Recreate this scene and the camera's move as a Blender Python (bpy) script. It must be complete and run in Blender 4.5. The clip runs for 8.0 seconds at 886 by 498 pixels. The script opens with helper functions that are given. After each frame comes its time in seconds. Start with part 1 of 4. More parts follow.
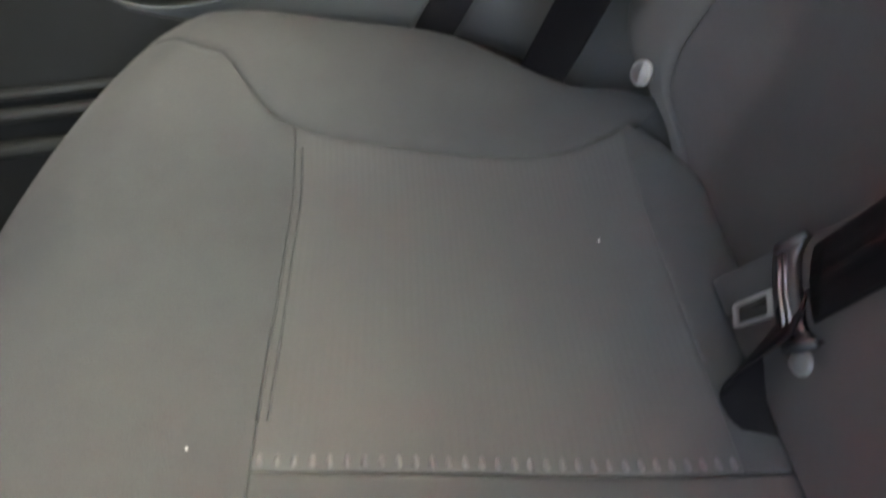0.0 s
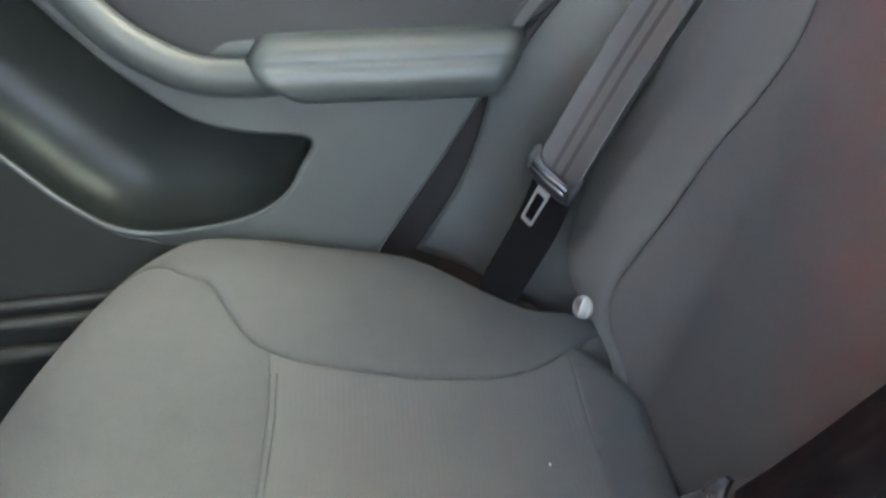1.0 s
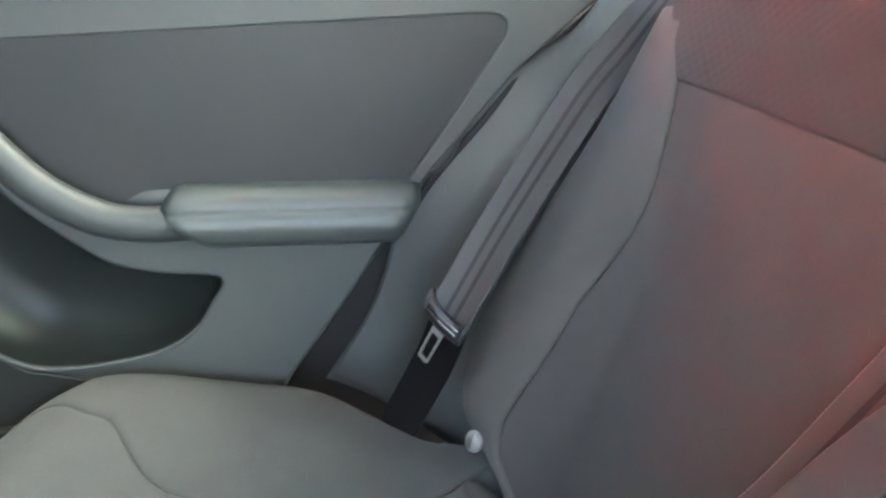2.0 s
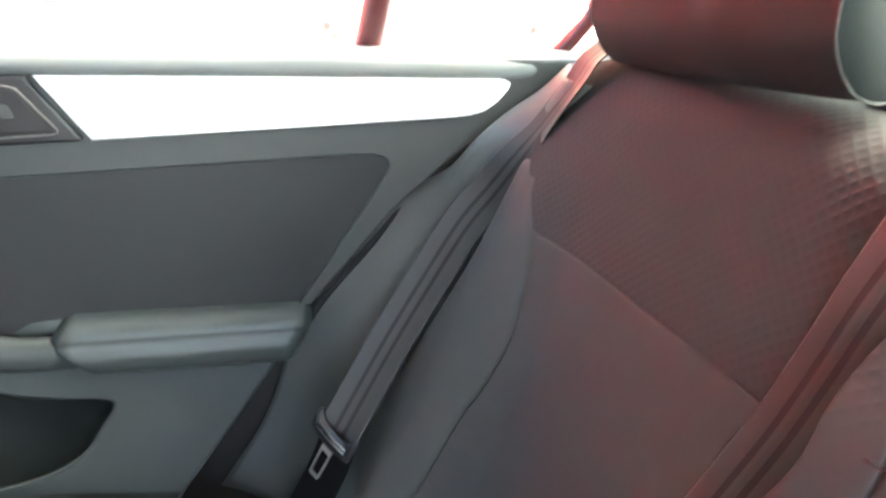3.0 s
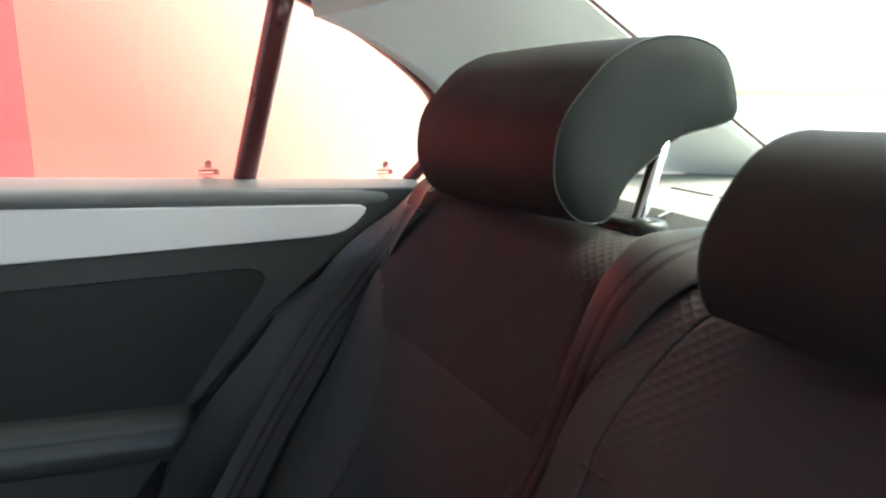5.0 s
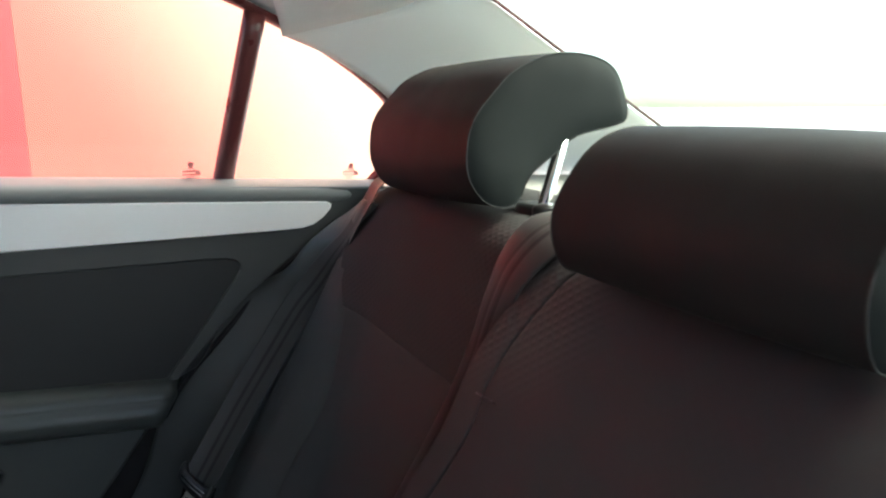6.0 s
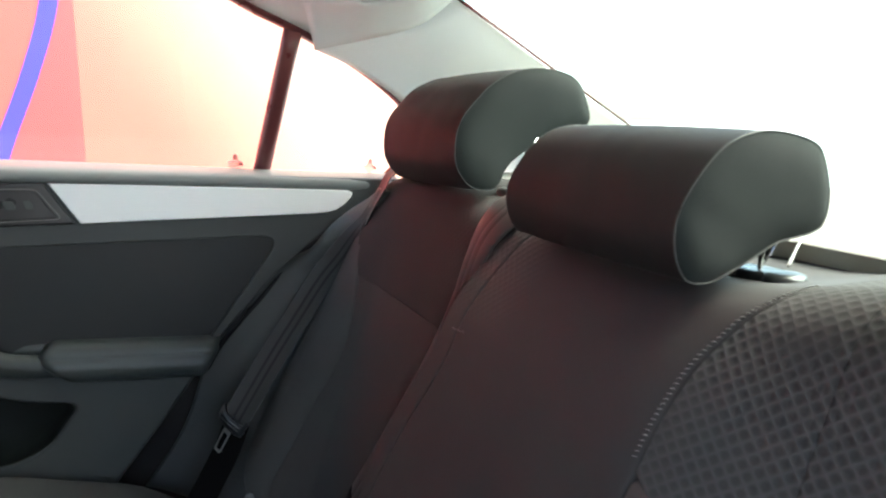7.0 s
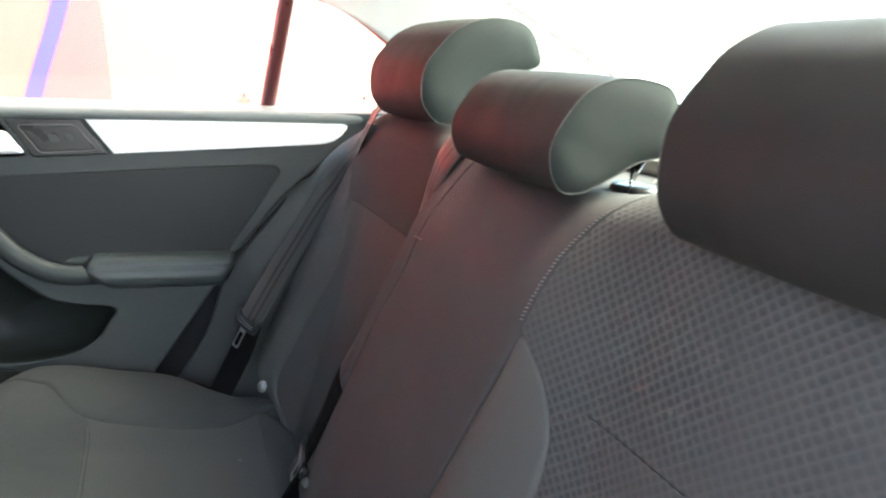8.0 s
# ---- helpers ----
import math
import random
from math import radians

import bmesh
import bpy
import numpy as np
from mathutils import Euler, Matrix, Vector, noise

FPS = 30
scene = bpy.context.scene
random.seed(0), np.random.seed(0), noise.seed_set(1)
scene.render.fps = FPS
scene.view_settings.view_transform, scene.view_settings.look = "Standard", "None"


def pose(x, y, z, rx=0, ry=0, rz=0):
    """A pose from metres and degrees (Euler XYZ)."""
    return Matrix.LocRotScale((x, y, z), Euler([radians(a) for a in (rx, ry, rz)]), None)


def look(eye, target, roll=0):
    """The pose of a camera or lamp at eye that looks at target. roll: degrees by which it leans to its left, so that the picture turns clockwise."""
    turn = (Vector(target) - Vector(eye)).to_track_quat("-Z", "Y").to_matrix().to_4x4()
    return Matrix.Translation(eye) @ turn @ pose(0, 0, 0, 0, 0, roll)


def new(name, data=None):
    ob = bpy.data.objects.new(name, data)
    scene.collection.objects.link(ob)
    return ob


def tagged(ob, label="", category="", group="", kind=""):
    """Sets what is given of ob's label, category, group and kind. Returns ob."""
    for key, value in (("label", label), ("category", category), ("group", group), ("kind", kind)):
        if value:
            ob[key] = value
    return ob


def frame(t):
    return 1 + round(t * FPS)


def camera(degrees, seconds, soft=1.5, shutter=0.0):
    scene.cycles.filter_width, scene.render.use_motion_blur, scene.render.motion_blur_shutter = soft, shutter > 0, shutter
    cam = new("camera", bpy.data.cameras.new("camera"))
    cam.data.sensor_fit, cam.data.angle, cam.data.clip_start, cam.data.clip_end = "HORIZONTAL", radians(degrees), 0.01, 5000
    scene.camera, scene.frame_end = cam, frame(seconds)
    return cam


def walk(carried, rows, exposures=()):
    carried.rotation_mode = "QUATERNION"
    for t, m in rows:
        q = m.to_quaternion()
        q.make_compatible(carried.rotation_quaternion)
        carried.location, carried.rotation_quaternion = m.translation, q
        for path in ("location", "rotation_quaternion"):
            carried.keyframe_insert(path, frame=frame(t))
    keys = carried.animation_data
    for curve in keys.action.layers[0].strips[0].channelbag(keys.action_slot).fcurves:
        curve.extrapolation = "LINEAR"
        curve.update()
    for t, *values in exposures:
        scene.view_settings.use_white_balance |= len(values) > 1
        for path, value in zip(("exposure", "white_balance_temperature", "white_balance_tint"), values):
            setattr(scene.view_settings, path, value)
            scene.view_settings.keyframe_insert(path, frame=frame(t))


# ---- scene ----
cam = camera(65.5, 8.0, soft=2.2, shutter=0.4)
PATH = [
    (0, (-0.321, 0.055, 0.769), (-0.42, 1.465, -0.646), -10.4),
    (0.5, (-0.306, 0.075, 0.838), (-0.358, 1.582, -0.476), -8.8),
    (1, (-0.313, 0.055, 0.856), (-0.243, 1.72, -0.251), -6.2),
    (1.2, (-0.316, 0.047, 0.864), (-0.187, 1.756, -0.167), -5.3),
    (2.3, (-0.268, 0.021, 0.934), (0.093, 1.802, 0.098), -1.6),
    (2.5, (-0.269, 0.022, 0.956), (0.155, 1.793, 0.128), -0.9),
    (3, (-0.251, -0.002, 1.003), (0.294, 1.773, 0.259), -0.2),
    (3.5, (-0.26, -0.023, 1.023), (0.426, 1.759, 0.428), 0.4),
    (4, (-0.263, -0.053, 1.037), (0.507, 1.729, 0.555), 0.1),
    (4.5, (-0.258, -0.091, 1.036), (0.568, 1.673, 0.581), 0.1),
    (6, (-0.258, -0.266, 1.03), (0.612, 1.489, 0.627), -0.2),
    (6.5, (-0.282, -0.344, 1.016), (0.559, 1.427, 0.624), 0.4),
    (7, (-0.296, -0.436, 1.023), (0.504, 1.358, 0.645), 0.8),
    (7.5, (-0.305, -0.523, 1.024), (0.454, 1.258, 0.522), 1.0),
    (8, (-0.294, -0.615, 1.042), (0.428, 1.163, 0.478), 0.4),
]

EXPOSURES = [(0.0, 4.95, 7800, 10), (1.2, 5.5, 7200, 4), (2.5, 5.4, 7150, 2), (3.0, 4.95, 7150, 3), (3.5, 4.1, 7150, 3), (4.0, 3.2, 7000, 3), (4.5, 2.68, 6900, 3), (6.0, 2.65, 6900, 3), (6.5, 2.85, 6900, 3), (7.0, 3.12, 6900, 3), (7.5, 3.45, 7100, 3), (8.0, 4.15, 7100, 3)]
walk(cam, [(t, look(eye, target, roll)) for t, eye, target, roll in PATH], EXPOSURES)

# ---- sky and sun ----
world = bpy.data.worlds.new("sky")
scene.world = world
world.use_nodes = True
wt = world.node_tree
sky = wt.nodes.new("ShaderNodeTexSky")
sky.sky_type = "NISHITA"
sky.sun_disc = False
sky.sun_elevation = radians(50)
sky.sun_rotation = radians(107)
sky.dust_density = 2.5
sky.air_density = 0.6
sky.ozone_density = 0.4
wt.links.new(sky.outputs[0], wt.nodes["Background"].inputs[0])
wt.nodes["Background"].inputs[1].default_value = 0.15

sun = new("sun", bpy.data.lights.new("sun", "SUN"))
sun.data.energy = 1.5
sun.data.angle = radians(50)
sun.data.color = (1.0, 0.98, 0.95)
sun.matrix_world = look((2.3, -0.7, 2.9), (0, 0, 0))


# ---- materials ----
def material(name, base, rough=0.5, metal=0.0, spec=0.5, vary=0.15, vary_scale=8.0, grain=0.0, grain_scale=900.0,
             wear=0.0, sheen=0.0, coat=0.0, dent=0.0):
    """A surface with colour variation at two scales and a fine grain relief."""
    m = bpy.data.materials.new(name)
    m.use_nodes = True
    nt = m.node_tree
    b = nt.nodes["Principled BSDF"]
    b.inputs["Metallic"].default_value = metal
    b.inputs["Specular IOR Level"].default_value = spec
    b.inputs["Sheen Weight"].default_value = sheen
    b.inputs["Coat Weight"].default_value = coat
    tc = nt.nodes.new("ShaderNodeTexCoord")
    big = nt.nodes.new("ShaderNodeTexNoise")
    big.inputs["Scale"].default_value = vary_scale
    big.inputs["Detail"].default_value = 6.0
    nt.links.new(tc.outputs["Object"], big.inputs["Vector"])
    fine = nt.nodes.new("ShaderNodeTexNoise")
    fine.inputs["Scale"].default_value = grain_scale
    fine.inputs["Detail"].default_value = 3.0
    nt.links.new(tc.outputs["Object"], fine.inputs["Vector"])
    ramp = nt.nodes.new("ShaderNodeMix")
    ramp.data_type = "RGBA"
    lo = [c * (1 - vary) for c in base]
    hi = [min(1.0, c * (1 + vary)) for c in base]
    ramp.inputs["A"].default_value = (*lo, 1)
    ramp.inputs["B"].default_value = (*hi, 1)
    mixf = nt.nodes.new("ShaderNodeMath")
    mixf.operation = "MULTIPLY_ADD"
    nt.links.new(fine.outputs["Fac"], mixf.inputs[0])
    mixf.inputs[1].default_value = 0.5
    half = nt.nodes.new("ShaderNodeMath")
    half.operation = "MULTIPLY"
    half.inputs[1].default_value = 0.5
    nt.links.new(big.outputs["Fac"], half.inputs[0])
    nt.links.new(half.outputs[0], mixf.inputs[2])
    nt.links.new(mixf.outputs[0], ramp.inputs["Factor"])
    nt.links.new(ramp.outputs["Result"], b.inputs["Base Color"])
    rr = nt.nodes.new("ShaderNodeMapRange")
    rr.inputs["From Min"].default_value = 0.3
    rr.inputs["From Max"].default_value = 0.7
    rr.inputs["To Min"].default_value = max(0.02, rough - 0.06 - wear)
    rr.inputs["To Max"].default_value = min(1.0, rough + 0.06 + wear)
    nt.links.new(big.outputs["Fac"], rr.inputs["Value"])
    nt.links.new(rr.outputs[0], b.inputs["Roughness"])
    if grain > 0:
        bump = nt.nodes.new("ShaderNodeBump")
        bump.inputs["Strength"].default_value = grain
        bump.inputs["Distance"].default_value = 0.001
        nt.links.new(fine.outputs["Fac"], bump.inputs["Height"])
        nt.links.new(bump.outputs[0], b.inputs["Normal"])
        if dent > 0:
            # slack, uneven upholstery
            slack = nt.nodes.new("ShaderNodeTexNoise")
            slack.inputs["Scale"].default_value = 11.0
            slack.inputs["Detail"].default_value = 1.0
            slack.inputs["Distortion"].default_value = 0.6
            nt.links.new(tc.outputs["Object"], slack.inputs["Vector"])
            broad = nt.nodes.new("ShaderNodeBump")
            broad.inputs["Distance"].default_value = dent
            nt.links.new(slack.outputs["Fac"], broad.inputs["Height"])
            nt.links.new(broad.outputs[0], bump.inputs["Normal"])
    return m


def quilted(name, base, pitch, depth, rough=0.75, line=1.5, fade=None, sheen=0.04, spec=0.3, pit=0.9, full=0.35):
    """Woven cloth pressed into small square pyramids, laid out in the metres of the cover's own map."""
    m = material(name, base, rough, spec=spec, vary=0.06, vary_scale=14, grain_scale=260, sheen=sheen)
    nt = m.node_tree
    b = nt.nodes["Principled BSDF"]
    uv = nt.nodes.new("ShaderNodeUVMap")
    sep = nt.nodes.new("ShaderNodeSeparateXYZ")
    src = uv.outputs[0]
    nt.links.new(src, sep.inputs[0])
    # the grid lies cornerwise on the cover
    turn = nt.nodes.new("ShaderNodeVectorRotate")
    turn.rotation_type = "Z_AXIS"
    turn.inputs["Angle"].default_value = radians(45)
    nt.links.new(src, turn.inputs["Vector"])
    corner = nt.nodes.new("ShaderNodeSeparateXYZ")
    nt.links.new(turn.outputs[0], corner.inputs[0])
    waves = []
    for k in (0, 1):
        p = nt.nodes.new("ShaderNodeMath")
        p.operation = "PINGPONG"
        p.inputs[1].default_value = pitch / 2
        nt.links.new(corner.outputs[k], p.inputs[0])
        w = nt.nodes.new("ShaderNodeMath")
        w.operation = "MULTIPLY"
        w.inputs[1].default_value = math.pi / pitch
        nt.links.new(p.outputs[0], w.inputs[0])
        q = nt.nodes.new("ShaderNodeMath")
        q.operation = "SINE"
        nt.links.new(w.outputs[0], q.inputs[0])
        waves.append(q)
    unit = nt.nodes.new("ShaderNodeMath")
    unit.operation = "MULTIPLY"
    nt.links.new(waves[0].outputs[0], unit.inputs[0])
    nt.links.new(waves[1].outputs[0], unit.inputs[1])
    weave = nt.nodes.new("ShaderNodeTexNoise")
    weave.inputs["Scale"].default_value = 1400.0
    nt.links.new(uv.outputs[0], weave.inputs["Vector"])
    add = nt.nodes.new("ShaderNodeMath")
    add.operation = "MULTIPLY_ADD"
    add.inputs[1].default_value = 0.001
    nt.links.new(weave.outputs["Fac"], add.inputs[0])
    nt.links.new(unit.outputs[0], add.inputs[2])
    bump = nt.nodes.new("ShaderNodeBump")
    bump.inputs["Strength"].default_value = 1.0
    bump.inputs["Distance"].default_value = depth
    bump.invert = True
    nt.links.new(add.outputs[0], bump.inputs["Height"])
    nt.links.new(bump.outputs[0], b.inputs["Normal"])
    if fade:
        # pressed only towards one corner of the cover
        parts = []
        for k, (lo, hi) in enumerate(fade):
            f = nt.nodes.new("ShaderNodeMapRange")
            f.interpolation_type = "SMOOTHSTEP"
            f.inputs["From Min"].default_value = lo
            f.inputs["From Max"].default_value = hi
            nt.links.new(sep.outputs[k], f.inputs["Value"])
            parts.append(f)
        both = nt.nodes.new("ShaderNodeMath")
        both.operation = "MULTIPLY"
        nt.links.new(parts[0].outputs[0], both.inputs[0])
        nt.links.new(parts[1].outputs[0], both.inputs[1])
        nt.links.new(both.outputs[0], bump.inputs["Strength"])
    # flattened in places by use
    worn = nt.nodes.new("ShaderNodeTexNoise")
    worn.inputs["Scale"].default_value = 7.0
    worn.inputs["Detail"].default_value = 1.0
    nt.links.new(src, worn.inputs["Vector"])
    press = nt.nodes.new("ShaderNodeMapRange")
    press.interpolation_type = "SMOOTHSTEP"
    press.inputs["From Min"].default_value = 0.36
    press.inputs["From Max"].default_value = 0.6
    press.inputs["To Min"].default_value = 0.35
    nt.links.new(worn.outputs["Fac"], press.inputs["Value"])
    if not fade:
        nt.links.new(press.outputs[0], bump.inputs["Strength"])
    # ridges lighter, dimples painted darker to stand in for shade in the relief
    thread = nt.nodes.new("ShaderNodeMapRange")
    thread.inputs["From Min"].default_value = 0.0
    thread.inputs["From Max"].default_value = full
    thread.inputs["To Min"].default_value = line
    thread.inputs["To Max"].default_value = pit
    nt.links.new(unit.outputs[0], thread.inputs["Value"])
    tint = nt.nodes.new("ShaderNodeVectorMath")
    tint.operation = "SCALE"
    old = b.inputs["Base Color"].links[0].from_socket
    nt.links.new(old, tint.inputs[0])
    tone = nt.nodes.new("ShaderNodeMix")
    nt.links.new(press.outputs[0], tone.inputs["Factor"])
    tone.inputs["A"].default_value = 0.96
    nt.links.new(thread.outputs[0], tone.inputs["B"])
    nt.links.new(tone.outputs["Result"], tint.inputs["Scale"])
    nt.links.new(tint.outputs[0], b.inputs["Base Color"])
    return m


def ribbed(name, base, pitch, depth, axis=1, rough=0.8, stripe=0.0, sheen=0.03, spec=0.3):
    """Cloth with fine parallel ribs."""
    m = material(name, base, rough, spec=spec, vary=0.28, vary_scale=40, sheen=sheen)
    nt = m.node_tree
    b = nt.nodes["Principled BSDF"]
    uv = nt.nodes.new("ShaderNodeUVMap")
    sep = nt.nodes.new("ShaderNodeSeparateXYZ")
    nt.links.new(uv.outputs[0], sep.inputs[0])
    p = nt.nodes.new("ShaderNodeMath")
    p.operation = "PINGPONG"
    p.inputs[1].default_value = pitch / 2
    nt.links.new(sep.outputs[axis], p.inputs[0])
    unit = nt.nodes.new("ShaderNodeMath")
    unit.operation = "MULTIPLY"
    unit.inputs[1].default_value = 2.0 / pitch
    nt.links.new(p.outputs[0], unit.inputs[0])
    weave = nt.nodes.new("ShaderNodeTexNoise")
    weave.inputs["Scale"].default_value = 1200.0
    nt.links.new(uv.outputs[0], weave.inputs["Vector"])
    add = nt.nodes.new("ShaderNodeMath")
    add.operation = "MULTIPLY_ADD"
    add.inputs[1].default_value = 0.5
    nt.links.new(weave.outputs["Fac"], add.inputs[0])
    nt.links.new(unit.outputs[0], add.inputs[2])
    bump = nt.nodes.new("ShaderNodeBump")
    bump.inputs["Strength"].default_value = 0.8
    bump.inputs["Distance"].default_value = depth
    nt.links.new(add.outputs[0], bump.inputs["Height"])
    nt.links.new(bump.outputs[0], b.inputs["Normal"])
    if stripe:
        # two darker woven stripes on either side of the middle
        side = nt.nodes.new("ShaderNodeMath")
        side.operation = "ABSOLUTE"
        nt.links.new(sep.outputs[0], side.inputs[0])
        near = nt.nodes.new("ShaderNodeMath")
        near.operation = "COMPARE"
        near.inputs[1].default_value = stripe
        near.inputs[2].default_value = 0.0021
        nt.links.new(side.outputs[0], near.inputs[0])
        dim = nt.nodes.new("ShaderNodeMapRange")
        dim.inputs["To Min"].default_value = 1.0
        dim.inputs["To Max"].default_value = 0.35
        nt.links.new(near.outputs[0], dim.inputs["Value"])
        tint = nt.nodes.new("ShaderNodeVectorMath")
        tint.operation = "SCALE"
        nt.links.new(b.inputs["Base Color"].links[0].from_socket, tint.inputs[0])
        nt.links.new(dim.outputs[0], tint.inputs["Scale"])
        nt.links.new(tint.outputs[0], b.inputs["Base Color"])
    return m


def glass(name, tint):
    m = bpy.data.materials.new(name)
    m.use_nodes = True
    nt = m.node_tree
    nt.nodes.remove(nt.nodes["Principled BSDF"])
    out = nt.nodes["Material Output"]
    tr = nt.nodes.new("ShaderNodeBsdfTransparent")
    tr.inputs[0].default_value = (*tint, 1)
    gl = nt.nodes.new("ShaderNodeBsdfGlossy")
    gl.inputs["Roughness"].default_value = 0.02
    mix = nt.nodes.new("ShaderNodeMixShader")
    mix.inputs[0].default_value = 0.04
    nt.links.new(tr.outputs[0], mix.inputs[1])
    nt.links.new(gl.outputs[0], mix.inputs[2])
    nt.links.new(mix.outputs[0], out.inputs[0])
    return m


LEATHER = material("charcoal leatherette", (0.0235, 0.0222, 0.0215), 0.68, spec=0.22, vary=0.12, grain=0.25, grain_scale=1100, dent=0.004)
LEATHER_SIDE = material("slate leatherette", (0.0185, 0.0228, 0.0216), 0.7, spec=0.1, vary=0.1, grain=0.25, grain_scale=1100, dent=0.004)
# near seat's copy of the waffle cloth, lightened to paint in near-side light
CLOTH_WAFFLE_LIT = quilted("waffle cloth", (0.080, 0.080, 0.078), 0.0074, 0.0008, rough=0.85, line=1.16, sheen=0.0, spec=0.1, pit=0.76, full=0.75)
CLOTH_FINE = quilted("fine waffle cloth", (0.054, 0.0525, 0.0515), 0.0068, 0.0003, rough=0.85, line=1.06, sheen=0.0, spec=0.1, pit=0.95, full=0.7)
LEATHER_TOP = quilted("charcoal leatherette pressed in waffles", (0.060, 0.0582, 0.0575), 0.0072, 0.0006, rough=0.72, line=0.92, spec=0.18, fade=((0.07, 0.14), (0.46, 0.54)))
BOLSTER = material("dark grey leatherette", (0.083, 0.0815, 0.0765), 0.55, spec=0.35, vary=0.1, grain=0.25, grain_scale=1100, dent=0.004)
# far-side copy of the bolster leatherette, in a darker tone
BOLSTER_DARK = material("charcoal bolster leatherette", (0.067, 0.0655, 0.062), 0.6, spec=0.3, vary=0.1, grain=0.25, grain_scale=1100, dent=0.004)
TRIM_SIDE = material("dark covered side trim", (0.082, 0.088, 0.0865), 0.42, spec=0.5, vary=0.12, grain=0.25, grain_scale=1100)
CLOTH_RIB = ribbed("rib cloth", (0.063, 0.0595, 0.0575), 0.003, 0.00008, axis=1, spec=0.15)
CLOTH_SEAT = ribbed("seat cloth", (0.056, 0.057, 0.0545), 0.005, 0.00014, axis=1)
CLOTH_PLAIN = material("plain seat cloth", (0.047, 0.0495, 0.0485), 0.85, spec=0.25, vary=0.38, vary_scale=45, grain=0.5, grain_scale=900, sheen=0.03, dent=0.004)
CLOTH_TIGHT = material("stretched seat cloth", (0.078, 0.077, 0.0735), 0.7, vary=0.2, vary_scale=60, grain=0.4, grain_scale=900)
PIPING = material("grey piping", (0.026, 0.028, 0.027), 0.5, vary=0.1)
STITCH = material("pale stitch thread", (0.22, 0.22, 0.21), 0.7)
LINT = material("pale lint", (0.5, 0.5, 0.46), 0.9)
THREAD = material("pale thread", (0.4, 0.4, 0.38), 0.7)
PLASTIC_DARK = material("dark grained door plastic", (0.026, 0.028, 0.0295), 0.5, spec=0.33, vary=0.1, grain=0.3, grain_scale=700)
PLASTIC_BAND = material("soft dark grey door band", (0.057, 0.062, 0.0615), 0.48, spec=0.35, vary=0.1, grain=0.3, grain_scale=700)
PLASTIC_MID = material("grey grained door plastic", (0.062, 0.069, 0.067), 0.45, spec=0.35, vary=0.1, grain=0.3, grain_scale=700)
PLASTIC_SOFT = material("soft grey armrest skin", (0.046, 0.055, 0.0535), 0.42, vary=0.1, grain=0.2, grain_scale=900)
PLASTIC_PULL = material("grey grained pull skin", (0.04, 0.046, 0.045), 0.42, spec=0.3, vary=0.1, grain=0.25, grain_scale=800)
PLASTIC_KICK = material("dark grained kick plastic", (0.013, 0.015, 0.0145), 0.55, spec=0.3, vary=0.15, grain=0.3, grain_scale=700)
PLASTIC_BLACK = material("black plastic", (0.018, 0.018, 0.02), 0.32, vary=0.2)
PLASTIC_SILL = material("soft pale grey shoulder skin", (0.17, 0.182, 0.178), 0.42, vary=0.08, grain=0.2, grain_scale=900)
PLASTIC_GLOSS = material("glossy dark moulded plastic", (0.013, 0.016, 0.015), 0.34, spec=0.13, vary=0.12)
PLASTIC_SLEEVE = material("glossy dark sleeve plastic", (0.02, 0.0225, 0.022), 0.3, vary=0.15)
PLASTIC_GREY = material("grey button plastic", (0.13, 0.13, 0.125), 0.4, vary=0.1)
PLASTIC_CLEAR = material("translucent grey plastic", (0.25, 0.25, 0.245), 0.3, vary=0.1)
RUBBER = material("black rubber", (0.012, 0.012, 0.013), 0.35, vary=0.2)
FELT = material("black felt", (0.016, 0.016, 0.018), 0.9, vary=0.2, grain=0.5, grain_scale=600)
SILVER = material("brushed silver trim", (0.95, 0.985, 0.965), 0.42, metal=0.0, spec=0.9, vary=0.04, grain=0.05, grain_scale=1500)
STEEL_MATT = material("satin steel", (0.62, 0.62, 0.62), 0.34, metal=0.9, vary=0.06)
CHROME = material("chrome", (0.8, 0.8, 0.8), 0.08, metal=1.0, vary=0.03)
STEEL = material("steel", (0.33, 0.33, 0.335), 0.34, metal=1.0, vary=0.05)
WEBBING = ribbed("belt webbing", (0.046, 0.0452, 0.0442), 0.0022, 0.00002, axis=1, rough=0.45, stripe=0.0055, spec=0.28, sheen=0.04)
# copy of the webbing for the belts' lower ends, darkened as if in shade
WEBBING_SHADED = ribbed("belt webbing darkened for shade", (0.006, 0.0055, 0.006), 0.0022, 0.00006, axis=1, rough=0.6, sheen=0.0, spec=0.08)
WALL_DARK = material("dark unseen wall", (0.1, 0.1, 0.1), 0.8, vary=0.1)
LINER = material("pale headliner cloth", (0.74, 0.78, 0.76), 0.85, vary=0.05, grain=0.4, grain_scale=1200)
PILLAR = material("pale pillar plastic", (0.86, 0.9, 0.88), 0.5, vary=0.04, grain=0.2, grain_scale=800)
SHELF = material("beige parcel shelf felt", (0.29, 0.285, 0.255), 0.9, vary=0.08, grain=0.6, grain_scale=500)
# red light off the hoarding, painted into the dark frame's base colour
FRAME_RED_LIT = material("dark window frame tinted by red light", (0.12, 0.032, 0.032), 0.3, vary=0.1)
CARPET = material("dark carpet", (0.03, 0.03, 0.03), 0.95, vary=0.3, grain=0.8, grain_scale=300)
PAINT = material("white body paint", (0.75, 0.75, 0.75), 0.25, vary=0.03, coat=0.5)
CONCRETE = material("pale concrete", (0.68, 0.67, 0.66), 0.9, vary=0.15, vary_scale=1.5, grain=0.5, grain_scale=60)
